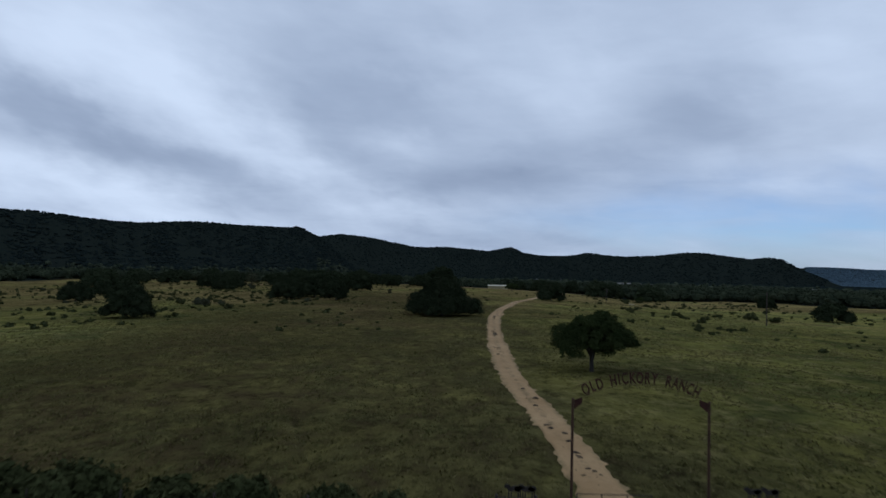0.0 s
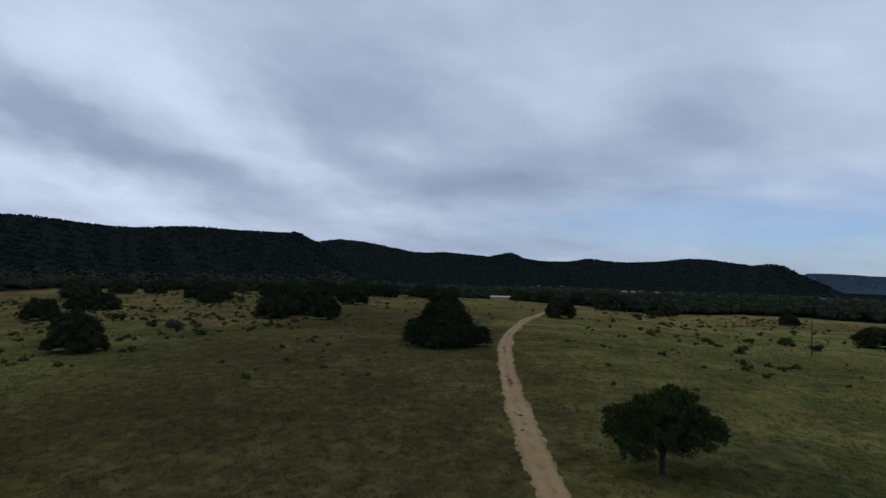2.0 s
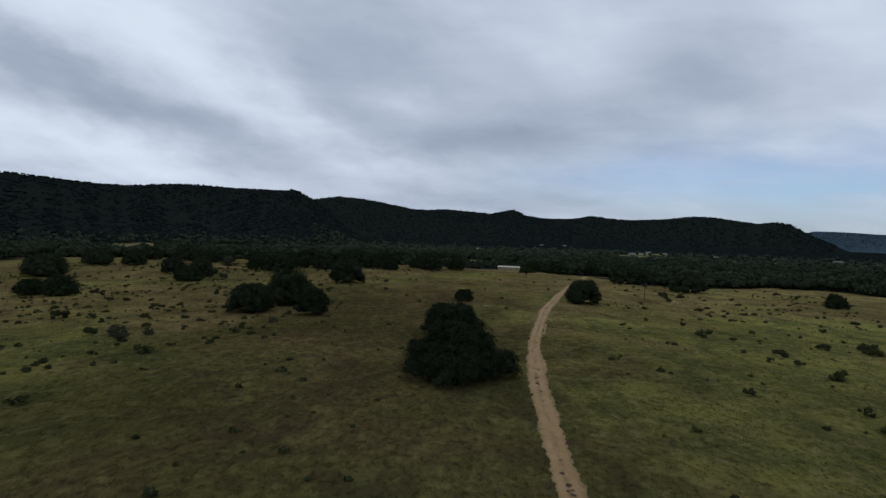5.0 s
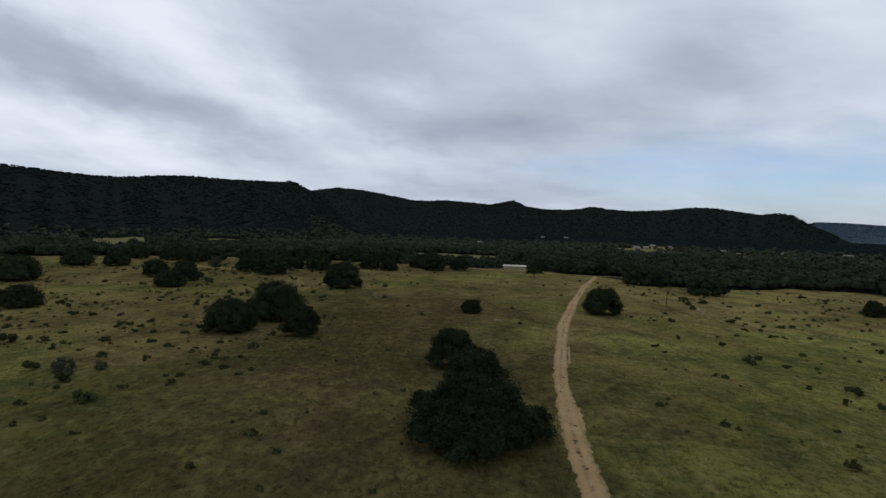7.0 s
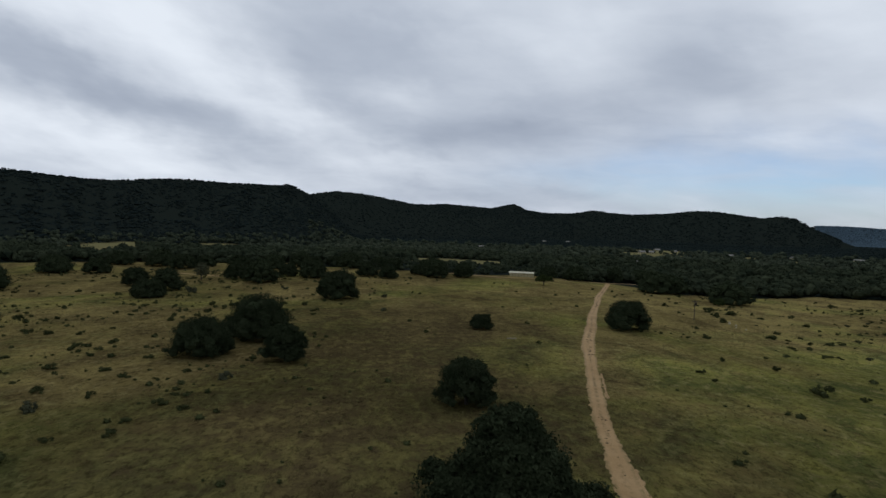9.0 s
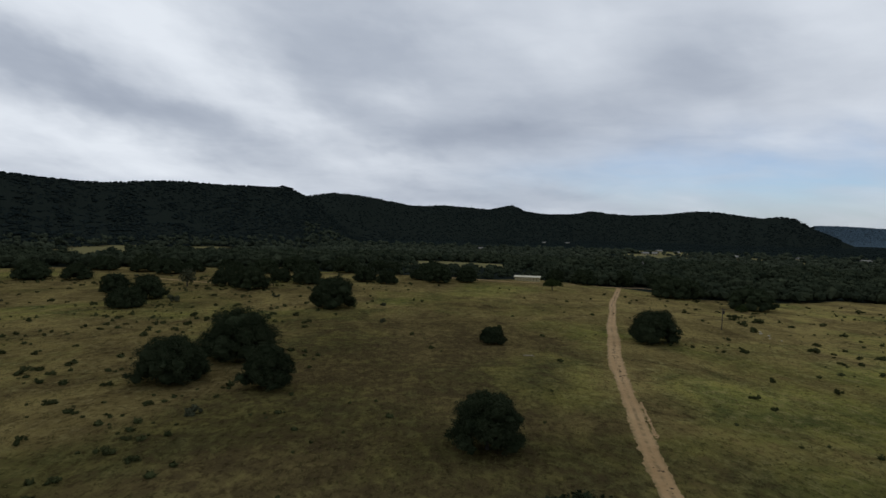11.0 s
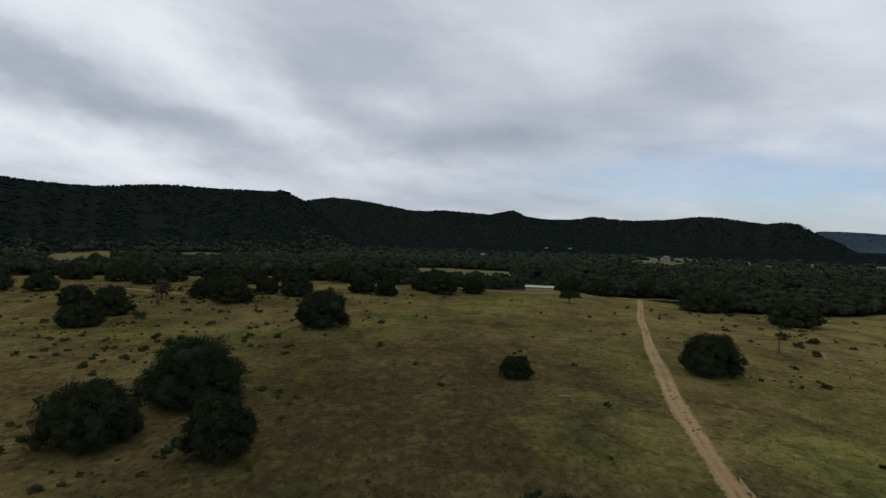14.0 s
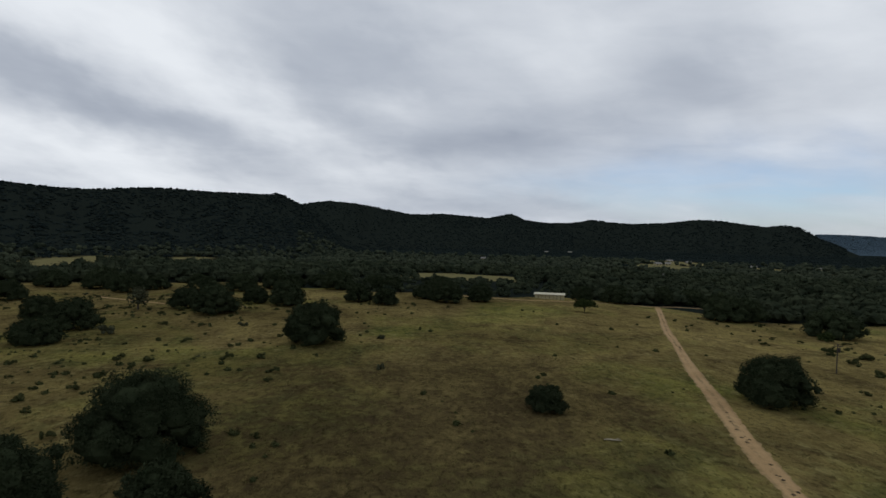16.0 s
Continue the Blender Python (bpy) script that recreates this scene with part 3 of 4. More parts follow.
tree("round dark oak with low crown in open pasture", -75, 143.5, 11.6, 8.8, 14, "dome", 20000, 0.22, skirt=0.06)
tree("bushy dark oak, crown reaching down to the grass", -63.8, 247, 15.0, 9.0, 15, "dome", 34000, 0.20, group="three oaks close together", skirt=0.05)
tree("tallest dark domed oak of a close trio", -56.7, 268, 17.2, 11.9, 16, "dome", 42000, 0.20, group="three oaks close together", skirt=0.05)
tree("narrow ragged oak with a low side branch", -42.6, 242.3, 10.0, 9.4, 17, "dome", 28000, 0.19, group="three oaks close together", skirt=0.08)
tree("small round dark oak alone in the grass", 5.9, 294.5, 7.4, 4.9, 18, "dome", 16000, 0.17, skirt=0.10)
tree("compact dark oak standing close beside the dirt road", 55.7, 306, 15.2, 9.7, 19, "dome", 32000, 0.20, skirt=0.05)
tree(OAK, -50.6, 357, 18.6, 12.7, 20, "dome", 26000, 0.25, skirt=0.05)
tree("small bright spreading tree near the crossing lane", 53, 455, 10.6, 6.0, 21, "umbrella", 8000, 0.24, MESQUITE_LEAF, skirt=0.3)
for k, (x, y, w, h) in enumerate([
        (-151, 289, 13.5, 7.9), (-165, 293, 12, 6.4), (-142, 233, 13, 7.6), (-210, 370, 25, 12), (-228, 448, 20, 10.3), (-206, 452, 16, 9), (-155, 396, 13.5, 10), (-132, 377, 14, 10.6), (-128, 352, 14.5, 7.2),
        (-118, 431, 13, 9.4), (-100, 413, 18, 12.6), (-94.5, 447, 11.8, 7.6), (-79, 440, 17, 10.7), (-51, 460, 13, 8.6), (-38, 451, 11.5, 8), (-10, 468, 15, 11.4),
        (7, 478, 13, 9), (119, 460, 20, 12.5), (131, 463, 18, 11.5), (148, 427, 23, 12), (185, 342, 10, 6.5), (142, 218, 13.5, 6.8), (83, 508, 16, 10.3), (111, 515, 14, 10.6), (66, 514, 12, 8.5), (135, 532, 17, 10)]):
    tree(OAK, x, y, w, h, 40 + k, "dome", 8000, 0.34, group="oaks along the pasture edge", skirt=0.05)
edge = np.random.default_rng(77)
for k in range(17):
    x, y = -234 + 14.2 * k + edge.uniform(-6, 6), edge.uniform(485, 545) - (18 if k > 12 else 0)
    w = edge.uniform(12, 19)
    tree("dark green live oak at the edge of the valley woodland", x, y, w, w * edge.uniform(0.5, 0.64), 400 + k, "dome", 4200, 0.48, group="oaks along the wood's edge", skirt=0.04)
tree("thin grey thorny tree with sparse open crown", -135, 425, 9.2, 9.0, 70, "vase", 700, 0.5, GREY_LEAF, "thorn_tree", skirt=0.15)

# woodland of the valley and brush of the hills --------------------------------


def clumps(name, label, pts, radius, mat, seed, detail, sprays=0, sit=0.55, smooth=False, spray=0.13, flat=0.80):
    """One sheet of many tree crowns at the points."""
    rng = np.random.default_rng(seed)
    v0, f0 = ICO[detail]
    n = len(pts)
    lump = 0.72 + 0.46 * rng.random((n, len(v0), 1))
    v = v0[None] * lump * (radius[:, None, None] * (1, 1, flat))
    spin = rng.random(n) * 6.28
    c, s = np.cos(spin)[:, None], np.sin(spin)[:, None]
    vx, vy = v[..., 0] * c - v[..., 1] * s, v[..., 0] * s + v[..., 1] * c
    z = ground(pts[:, 0], pts[:, 1]) + radius * sit
    v = np.stack([vx + pts[:, :1], vy + pts[:, 1:], v[..., 2] + z[:, None]], -1).reshape(-1, 3)
    f = (f0[None] + (np.arange(n) * len(v0))[:, None, None]).reshape(-1, 3)
    if sprays:
        m = n * sprays
        d = rng.normal(size=(m, 3))
        d /= np.linalg.norm(d, axis=1)[:, None]
        d[:, 2] = np.abs(d[:, 2])
        r = np.repeat(radius, sprays)[:, None]
        o = np.repeat(np.c_[pts, z], sprays, 0) + d * r * (0.85 + 0.25 * rng.random((m, 1))) * (1, 1, 0.82)
        t = rng.normal(size=(m, 3)) * r * spray
        b = rng.normal(size=(m, 3)) * r * spray
        q = np.stack([o + t, o + b, o - t - b], 1).reshape(-1, 3)
        f = np.concatenate([f, len(v) + np.arange(m * 3).reshape(-1, 3)])
        v = np.concatenate([v, q])
    return tagged(link(name, mesh_of(name, v, f, mat, smooth)), label, "woodland", "", "stuff")


def grove(name, label, pts, radius, mat, seed, lobes, sprays):
    """One sheet of many trees, each a few uneven boughs under ragged leaf sprays."""
    rng = np.random.default_rng(seed)
    v0, f0 = ICO[1]
    n = len(pts) * lobes
    r = np.repeat(radius, lobes)
    base = np.repeat(np.c_[pts, ground(pts[:, 0], pts[:, 1])], lobes, 0)
    a, q = rng.random(n) * 6.283, 0.62 * rng.random(n) ** 0.6
    tall = np.repeat(0.85 + 0.5 * rng.random(len(pts)), lobes)
    lr = r * (0.40 + 0.22 * rng.random(n))
    c = base + np.c_[np.cos(a) * q * r, np.sin(a) * q * r, r * tall * (0.80 - 0.75 * q + 0.20 * rng.random(n))]
    v = (c[:, None] + v0[None] * (0.70 + 0.50 * rng.random((n, len(v0), 1))) * lr[:, None, None] * (1, 1, 0.82)).reshape(-1, 3)
    f = (f0[None] + (np.arange(n) * len(v0))[:, None, None]).reshape(-1, 3)
    m = n * sprays
    d = rng.normal(size=(m, 3))
    d /= np.linalg.norm(d, axis=1)[:, None]
    d[:, 2] = np.abs(d[:, 2])
    k = np.repeat(lr, sprays)[:, None]
    o = np.repeat(c, sprays, 0) + d * k * (0.80 + 0.35 * rng.random((m, 1))) * (1, 1, 0.85)
    t, b = rng.normal(size=(m, 3)) * k * 0.16, rng.normal(size=(m, 3)) * k * 0.16
    f = np.concatenate([f, len(v) + np.arange(m * 3).reshape(-1, 3)])
    v = np.concatenate([v, np.stack([o + t, o + b, o - t - b], 1).reshape(-1, 3)])
    return tagged(link(name, mesh_of(name, v, f, mat)), label, "woodland", "", "stuff")


def scatter(rng, n, r0, r1, a0, a1):
    a = np.radians(a0 + (a1 - a0) * rng.random(n))
    r = np.sqrt(r0 ** 2 + (r1 ** 2 - r0 ** 2) * rng.random(n))
    return np.c_[HUB[0] + r * np.sin(a), HUB[1] + r * np.cos(a)]


def ridge_distance(x, y):
    """How far out, as a share of the nearest ridge's distance that hides what lies behind."""
    az = np.degrees(np.arctan2(x - HUB[0], y - HUB[1]))
    b, _, d = zip(*RIDGE_NEAR[:-2])
    near = np.where(az < -12.5, np.interp(az, b, d), 9e3)
    b, _, d = zip(*RIDGE_MID[1:-1])
    mid = np.where(az < 10.6, np.interp(az, b, d), 9e3)
    b, _, d = zip(*RIDGE_FAR[1:-1])
    far = np.where(az < 32, np.interp(az, b, d), 4700)
    return np.hypot(x - HUB[0], y - HUB[1]) / np.minimum(np.minimum(near, mid), far)


def woodland():
    rng = np.random.default_rng(90)
    p = scatter(rng, 8600, 250, 760, -46, 46)
    keep = wooded(p[:, 0], p[:, 1]) & (soft_noise(p[:, 0] / 45, p[:, 1] / 45, 33) > -0.68)
    # the lane and the shed stay clear
    keep &= ~((p[:, 1] < 522) & (p[:, 0] > 28) & (p[:, 0] < 66))
    keep &= ~((np.abs(p[:, 1] - np.interp(p[:, 0], [0, 99, 118, 150, 185], [497, 501, 510, 524, 548])) < 7) & (p[:, 0] < 180))
    p = p[keep]
    small = np.where((np.abs(p[:, 0] - 2) < 75) & (p[:, 1] < 650), 0.5, 1.0)
    grove("near_woodland", "dark green oak woodland filling the valley", p, (2.6 + 5.2 * rng.random(len(p)) ** 1.5) * small, WOOD_LEAF, 91, 4, 12)
    p = scatter(rng, 26000, 740, 1500, -44, 44)
    keep = wooded(p[:, 0], p[:, 1]) & (soft_noise(p[:, 0] / 70, p[:, 1] / 70, 34) > -0.75) & (ridge_distance(p[:, 0], p[:, 1]) < 1.03)
    p = p[keep]
    slope = (np.hypot(p[:, 0] - HUB[0], p[:, 1] - HUB[1]) > 780 + 560 * rng.random(len(p))) | (ridge_distance(p[:, 0], p[:, 1]) > 0.58 + 0.12 * rng.random(len(p)))
    q = p[~slope]
    grove("valley_woodland", "dark woodland stretching to the foot of the hills", q, 2.6 + 5.0 * rng.random(len(q)) ** 1.6, HAZY_WOOD_LEAF, 92, 2, 6)
    q = p[slope]
    clumps("slope_woodland", "dark brush climbing the lower slopes of the hills", q, 1.7 + 2.5 * rng.random(len(q)) ** 1.8, HILL_LEAF, 94, 1, 0, 0.25, True, 0.13, 0.55)
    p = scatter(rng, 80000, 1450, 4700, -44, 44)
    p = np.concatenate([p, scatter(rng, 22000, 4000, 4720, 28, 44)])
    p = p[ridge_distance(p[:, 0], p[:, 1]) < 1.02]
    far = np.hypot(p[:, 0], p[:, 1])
    for name, label, mat, pick in (("hill_brush", "dark cedar and oak brush covering the hills", HILL_LEAF, far < 3900), ("distant_brush", "brush on the farthest hill, tinted blue for haze", FAR_HAZE_LEAF, far >= 3900)):
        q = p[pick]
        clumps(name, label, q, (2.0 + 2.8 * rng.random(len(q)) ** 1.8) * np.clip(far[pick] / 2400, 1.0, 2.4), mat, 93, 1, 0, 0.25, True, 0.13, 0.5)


woodland()

# shrubs -----------------------------------------------------------------------


def shrub_mesh(seed, mat):
    rng = np.random.default_rng(seed)
    lumps = [(q * math.cos(a), q * math.sin(a), 0.18 + 0.5 * rng.random() ** 1.5, 0.20 + 0.20 * rng.random(), 0.85) for a, q in zip(rng.random(9) * 6.3, 0.15 + 0.75 * rng.random(9))]
    return crown_mesh("shrub", rng, lumps, 800, 0.09, mat)


# shrubs of the fields: place and width, grey ones below zero
WEST_NEAR = [(-111, 227, 6.0), (-106, 241, 2.7), (-104, 231, 3.2), (-89, 231, 2.8), (-88, 202, 4.2), (-81, 202, -5.4), (-80, 214, 3.1), (-77, 230, 2.7), (-76, 154, 2.0), (-76, 194, -5.3), (-74, 179, 2.6), (-74, 203, -3.7),
             (-74, 242, 2.5), (-70, 225, 2.0), (-69, 211, 2.3), (-65, 182, 4.4), (-64, 144, 3.2), (-64, 224, 1.2), (-63, 190, 2.0), (-60, 230, 2.0), (-57, 166, 1.4), (-56, 198, 2.2), (-55, 192, 2.6), (-55, 207, 3.2),
             (-55, 213, 1.5), (-50, 205, 2.3), (-50, 225, -3.2), (-50, 235, 1.4), (-51, 241, 1.1)]
WEST_FAR = [(-135, 289, 3.5), (-123, 273, 3.5), (-115, 270, 2.8), (-115, 325, 2.0), (-112, 311, 2.3), (-109, 302, 2.5), (-106, 270, 2.7), (-106, 311, 1.9), (-102, 279, 1.8), (-96, 251, 3.8), (-95, 302, 2.2), (-93, 329, 3.3),
            (-92, 294, 3.2), (-90, 250, 2.4), (-88, 313, 3.4), (-87, 302, 2.7), (-86, 287, 2.2), (-85, 321, 3.0), (-85, 328, 3.0), (-74, 274, 2.8), (-60, 320, 2.0), (-52, 319, 2.7), (-51, 311, 2.1), (-43, 276, 2.1), (-28, 324, -2.7),
            (-107, 387, 3.2), (-94, 334, 2.6), (-87, 356, 2.9), (-80, 384, -4.0), (-75, 331, 1.8), (-73, 418, 2.8), (-72, 348, 2.3)]
WEST_LAST = [(-118, 368, -6.5), (-67, 332, 3.1), (-59, 334, 3.1), (-46, 338, 2.1), (-32, 366, -3.2)]
EAST = [(51, 162, 2.9), (54, 238, 1.8), (54, 245, 2.1), (61, 142, 2.7), (65, 152, 3.1), (67, 262, 2.0), (70, 144, 3.5), (70, 151, 2.5), (73, 195, 2.2), (73, 230, 5.2), (76, 253, 2.8), (78, 178, 4.6), (78, 193, 3.6), (78, 296, 2.9),
        (80, 203, 3.9), (80, 227, 2.4), (80, 302, 2.1), (84, 319, 2.9), (102, 220, 5.2), (104, 305, 4.3), (110, 199, 5.6), (110, 213, 6.6), (110, 359, 4.8), (113, 221, 4.8), (116, 381, 4.8), (119, 298, 3.2), (120, 402, 2.5), (122, 371, 5.6),
        (123, 254, 3.2), (129, 445, 4.0), (138, 403, 3.6), (151, 279, 3.7)]


def shrubs():
    rng = np.random.default_rng(120)
    kinds = [shrub_mesh(121 + k, SHRUB_LEAF) for k in range(6)]
    grey = [shrub_mesh(131 + k, GREY_LEAF) for k in range(3)]
    spots = [(x, y, abs(w) / 2.2, abs(w) * (0.36 + 0.24 * rng.random()), w < 0) for x, y, w in WEST_NEAR + WEST_FAR + WEST_LAST + EAST]
    # low growth farther off, where single plants run together
    while len(spots) < 290:
        left = rng.random() < 0.6
        x = rng.uniform(-215, -70) if left else rng.uniform(95, 215)
        y = rng.uniform(190, 500) if left else rng.uniform(190, 455)
        if left and x > -115 and y < 330 or not left and x < 130 and y < 260:
            continue
        if soft_noise(x / 30, y / 30, 41) < -0.15 + 0.3 * rng.random():
            continue
        s = 0.6 + 1.3 * rng.random() ** 1.7
        spots.append((x, y, s, s * (0.8 + 0.4 * rng.random()), rng.random() < 0.15))
    for k, (x, y, s, h, pale) in enumerate(spots):
        ob = new("shrub", (grey if pale else kinds)[k % (3 if pale else 6)])
        ob.matrix_basis = pose(x, y, float(ground(x, y)) - 0.08, 0, 0, rng.random() * 360) @ Matrix.Diagonal((s, s * (0.8 + 0.5 * rng.random()), h, 1))
        tagged(ob, "pale grey-green low shrub in dry grass" if pale else "low dark green shrub in dry grass", "shrub", "shrubs scattered over the pasture")
    # smaller weeds past counting
    p = np.c_[rng.uniform(-240, 240, 9000), rng.uniform(40, 480, 9000)]
    mid = np.interp(p[:, 0], [-120, -40, 0, 40, 90], [1.0, 0.40, 0.10, 0.10, 0.24])
    p = p[(rng.random(9000) < mid * 0.8) & (soft_noise(p[:, 0] / 26, p[:, 1] / 26, 42) > -0.25)]
    near = np.min(np.hypot(p[:, None, 0] - along(ROAD_LINE, 6)[None, :, 0], p[:, None, 1] - along(ROAD_LINE, 6)[None, :, 1]), 1)
    p = p[(near > 5) & ((p[:, 1] > 115) | ((np.abs(p[:, 0]) > 60) & (rng.random(len(p)) < 0.35)))]
    o = clumps("weeds", "small dark weeds dotted over the pasture", p, 0.24 + 0.60 * rng.random(len(p)) ** 2.2, SHRUB_LEAF, 140, 1, 22, 0.15, False, 0.30)
    tagged(o, "", "weeds")


shrubs()


def grass_tufts():
    rng = np.random.default_rng(150)
    n = 90000
    y = 15 + 330 * rng.random(n) ** 1.35
    x = rng.uniform(-1, 1, n) * (45 + 0.36 * y) + 6
    line = along(ROAD_LINE, 3)
    off = np.abs(x - np.interp(y, line[:, 1], line[:, 0]))
    keep = (off > 1.25 + 0.9 * rng.random(n) ** 0.5) & (soft_noise(x / 5, y / 7, 51) + 0.6 * soft_noise(x / 19, y / 19, 52) > -0.35)
    x, y = x[keep], y[keep]
    n = len(x)
    z = ground(x, y)
    h = 0.08 + 0.20 * rng.random(n) ** 2
    blades = 4
    a = rng.random((n, blades)) * 6.283
    w = (0.04 + 0.07 * rng.random((n, blades)))
    o = np.stack([x[:, None] + 0.14 * rng.normal(size=(n, blades)), y[:, None] + 0.14 * rng.normal(size=(n, blades)), np.repeat(z[:, None], blades, 1) - 0.03], -1)
    side = np.stack([np.cos(a), np.sin(a), np.zeros_like(a)], -1) * w[..., None]
    up = np.stack([0.5 * rng.normal(size=(n, blades)), 0.5 * rng.normal(size=(n, blades)), np.ones((n, blades))], -1) * h[:, None, None]
    v = np.stack([o - side, o + side, o + up], 2).reshape(-1, 3)
    f = np.arange(len(v)).reshape(-1, 3)
    tagged(link("grass", mesh_of("grass", v, f, TUFT)), "dry and green grass tufts covering the pasture", "grass", "", "stuff")


grass_tufts()


def road_clods():
    """Dark clods and weeds strewn along the crown of the road."""
    rng = np.random.default_rng(155)
    line = along(ROAD_LINE, 0.4)
    line = line[(line[:, 1] > 25) & (line[:, 1] < 470)]
    n = len(line)
    thick = np.clip(soft_noise(np.arange(n) / 34.0, np.zeros(n), 56) * 0.5 + 0.12, 0, 1)
    p = line[rng.random(n) < thick * 1.2]
    p = p + rng.normal(size=p.shape) * (0.30, 0.2)
    o = clumps("road_clods", "dark clods and weeds along the crown of the road", p, 0.09 + 0.32 * rng.random(len(p)) ** 2.4, SOIL, 156, 1, 0, 0.0, False, 0.13, 0.45)
    o.data.transform(Matrix.Translation((0, 0, 0.03)))
    tagged(o, "", "clods")


road_clods()

# the gate ----------------------------------------------------------------------
GATE_Y, POST_L, POST_R = 26.0, 5.75, 11.62
TOP = 6.28


def letter_mesh(ch, size):
    cu = bpy.data.curves.new("letter", "FONT")
    cu.body, cu.size, cu.extrude, cu.align_x = ch, size, 0.012, "CENTER"
    cu.offset = 0.016
    ob = bpy.data.objects.new("letter", cu)
    scene.collection.objects.link(ob)
    me = bpy.data.meshes.new_from_object(ob.evaluated_get(bpy.context.evaluated_depsgraph_get()))
    bpy.data.objects.remove(ob)
    bpy.data.curves.remove(cu)
    me.materials.clear()
    me.materials.append(RED_RUST)
    return me


def gateway():
    g = new("ranch_gateway")
    g.location = (0, GATE_Y, 0)
    tagged(g, "tall rusted pipe ranch gateway with arched cut-out lettering", "gateway")
    for x in (POST_L, POST_R):
        z0 = float(ground(x, GATE_Y))
        bm = rod(bmesh.new(), (x, 0, z0 - 0.3), (x, 0, TOP), 0.062, 0.058, 12)
        post = part("post", bm, RUST, g)
        part("cap", rod(bmesh.new(), (x, 0, TOP - 0.01), (x, 0, TOP + 0.05), 0.07, 0.04, 12), RUST, post)
        s = 1 if x == POST_L else -1
        bm = bmesh.new()
        for dy in (-0.01, 0.01):
            vs = [bm.verts.new((x + s * a, dy, TOP + b)) for a, b in ((0.06, -0.02), (0.42, 0.10), (0.40, -0.16), (0.07, -0.42))]
            bm.faces.new(vs if dy < 0 else vs[::-1])
        bm.verts.ensure_lookup_table()
        for k in range(4):
            bm.faces.new((bm.verts[k], bm.verts[4 + k], bm.verts[4 + (k + 1) % 4], bm.verts[(k + 1) % 4]))
        part("bracket", bm, RED_RUST, post)
    mid, half = (POST_L + POST_R) / 2, (POST_R - POST_L) / 2
    rise = 0.86
    R = (half * half + rise * rise) / (2 * rise)

    def arc(f, dr=0.0):
        a = f * math.asin(half / R)
        return mid + (R + dr) * math.sin(a), TOP + rise - R + (R + dr) * math.cos(a), a
    for dr in (-0.06, 0.46):
        pts = [arc(-0.93 + 1.86 * k / 30, dr - 0.10) for k in range(31)]
        part("arch_rod", tube([(x, 0.03, z) for x, z, _ in pts], [0.009] * 31, 6), RUST, g)
    words = "OLD HICKORY RANCH"
    wide = {" ": 0.9, "I": 0.6}
    total = sum(wide.get(c, 1.0) for c in words)
    run = 0.0
    for c in words:
        w = wide.get(c, 1.0)
        f = -0.83 + 1.66 * (run + w / 2) / total
        run += w
        if c == " ":
            continue
        x, z, a = arc(f, -0.10)
        ob = link("letter", letter_mesh(c, 0.66), g)
        ob.matrix_basis = Matrix.Translation((x, 0, z)) @ Matrix.Rotation(a, 4, "Y") @ Matrix.Rotation(radians(90), 4, "X") @ Matrix.Diagonal((0.62, 1, 1, 1))


def gate_leaf(x0, x1, label, top=1.52, rails=5):
    z = float(ground((x0 + x1) / 2, GATE_Y)) + 0.05
    g = new("gate_leaf")
    g.location = (x0, GATE_Y, z)
    tagged(g, label, "gate", "farm gate leaves")
    w = x1 - x0
    for k in range(rails):
        h = 0.15 + (top - 0.15) * k / (rails - 1)
        part("rail", rod(bmesh.new(), (0, 0, h), (w, 0, h), 0.022), IRON, g)
    for x in (0.0, w * 0.33, w * 0.67, w):
        part("upright", rod(bmesh.new(), (x, 0, -0.03), (x, 0, top + 0.02), 0.024), IRON, g)


def fence_panel(x0, x1, shapes):
    z = float(ground((x0 + x1) / 2, GATE_Y))
    g = new("iron_fence")
    g.location = (x0, GATE_Y, z)
    tagged(g, "black iron fence panel topped with cut-out animal shapes" if shapes else "black iron pipe fence panel", "fence", "fence panels beside the gate")
    w = x1 - x0
    for x in (0, w):
        part("post", rod(bmesh.new(), (x, 0, -0.3), (x, 0, 1.56), 0.05), IRON, g)
    for k in range(5):
        h = 0.25 + 0.30 * k
        part("rail", rod(bmesh.new(), (0, 0, h), (w, 0, h), 0.02), IRON, g)
    for s in shapes:
        # a plain cut-out plate: rounded body, raised head, thin legs
        bm = bmesh.new()
        for cx, cz, rx, rz in ((0.0, 1.82, 0.30, 0.12), (-0.30, 1.93, 0.13, 0.09), (0.18, 1.84, 0.18, 0.12)):
            m = Matrix.Translation((s + cx, 0, cz)) @ Matrix.Diagonal((rx, 0.012, rz, 1)) @ Matrix.Rotation(radians(90), 4, "X")
            bmesh.ops.create_cone(bm, cap_ends=True, segments=14, radius1=1, radius2=1, depth=2, matrix=m)
        for q in (-0.22, -0.12, 0.18, 0.27):
            box(bm, s + q - 0.025, -0.01, 1.44, s + q + 0.025, 0.01, 1.80)
        part("cut_out_shape", bm, IRON, g)


gateway()
gate_leaf(POST_L + 0.25, POST_L + 3.45, "dark pipe farm gate leaf closed across the dirt road")
gate_leaf(POST_L + 3.6, POST_R - 0.2, "lower dark pipe gate leaf beside the tall post", 1.3)
fence_panel(2.55, 4.25, (0.75, 1.35))
fence_panel(13.0, 14.8, (0.55, 1.3))


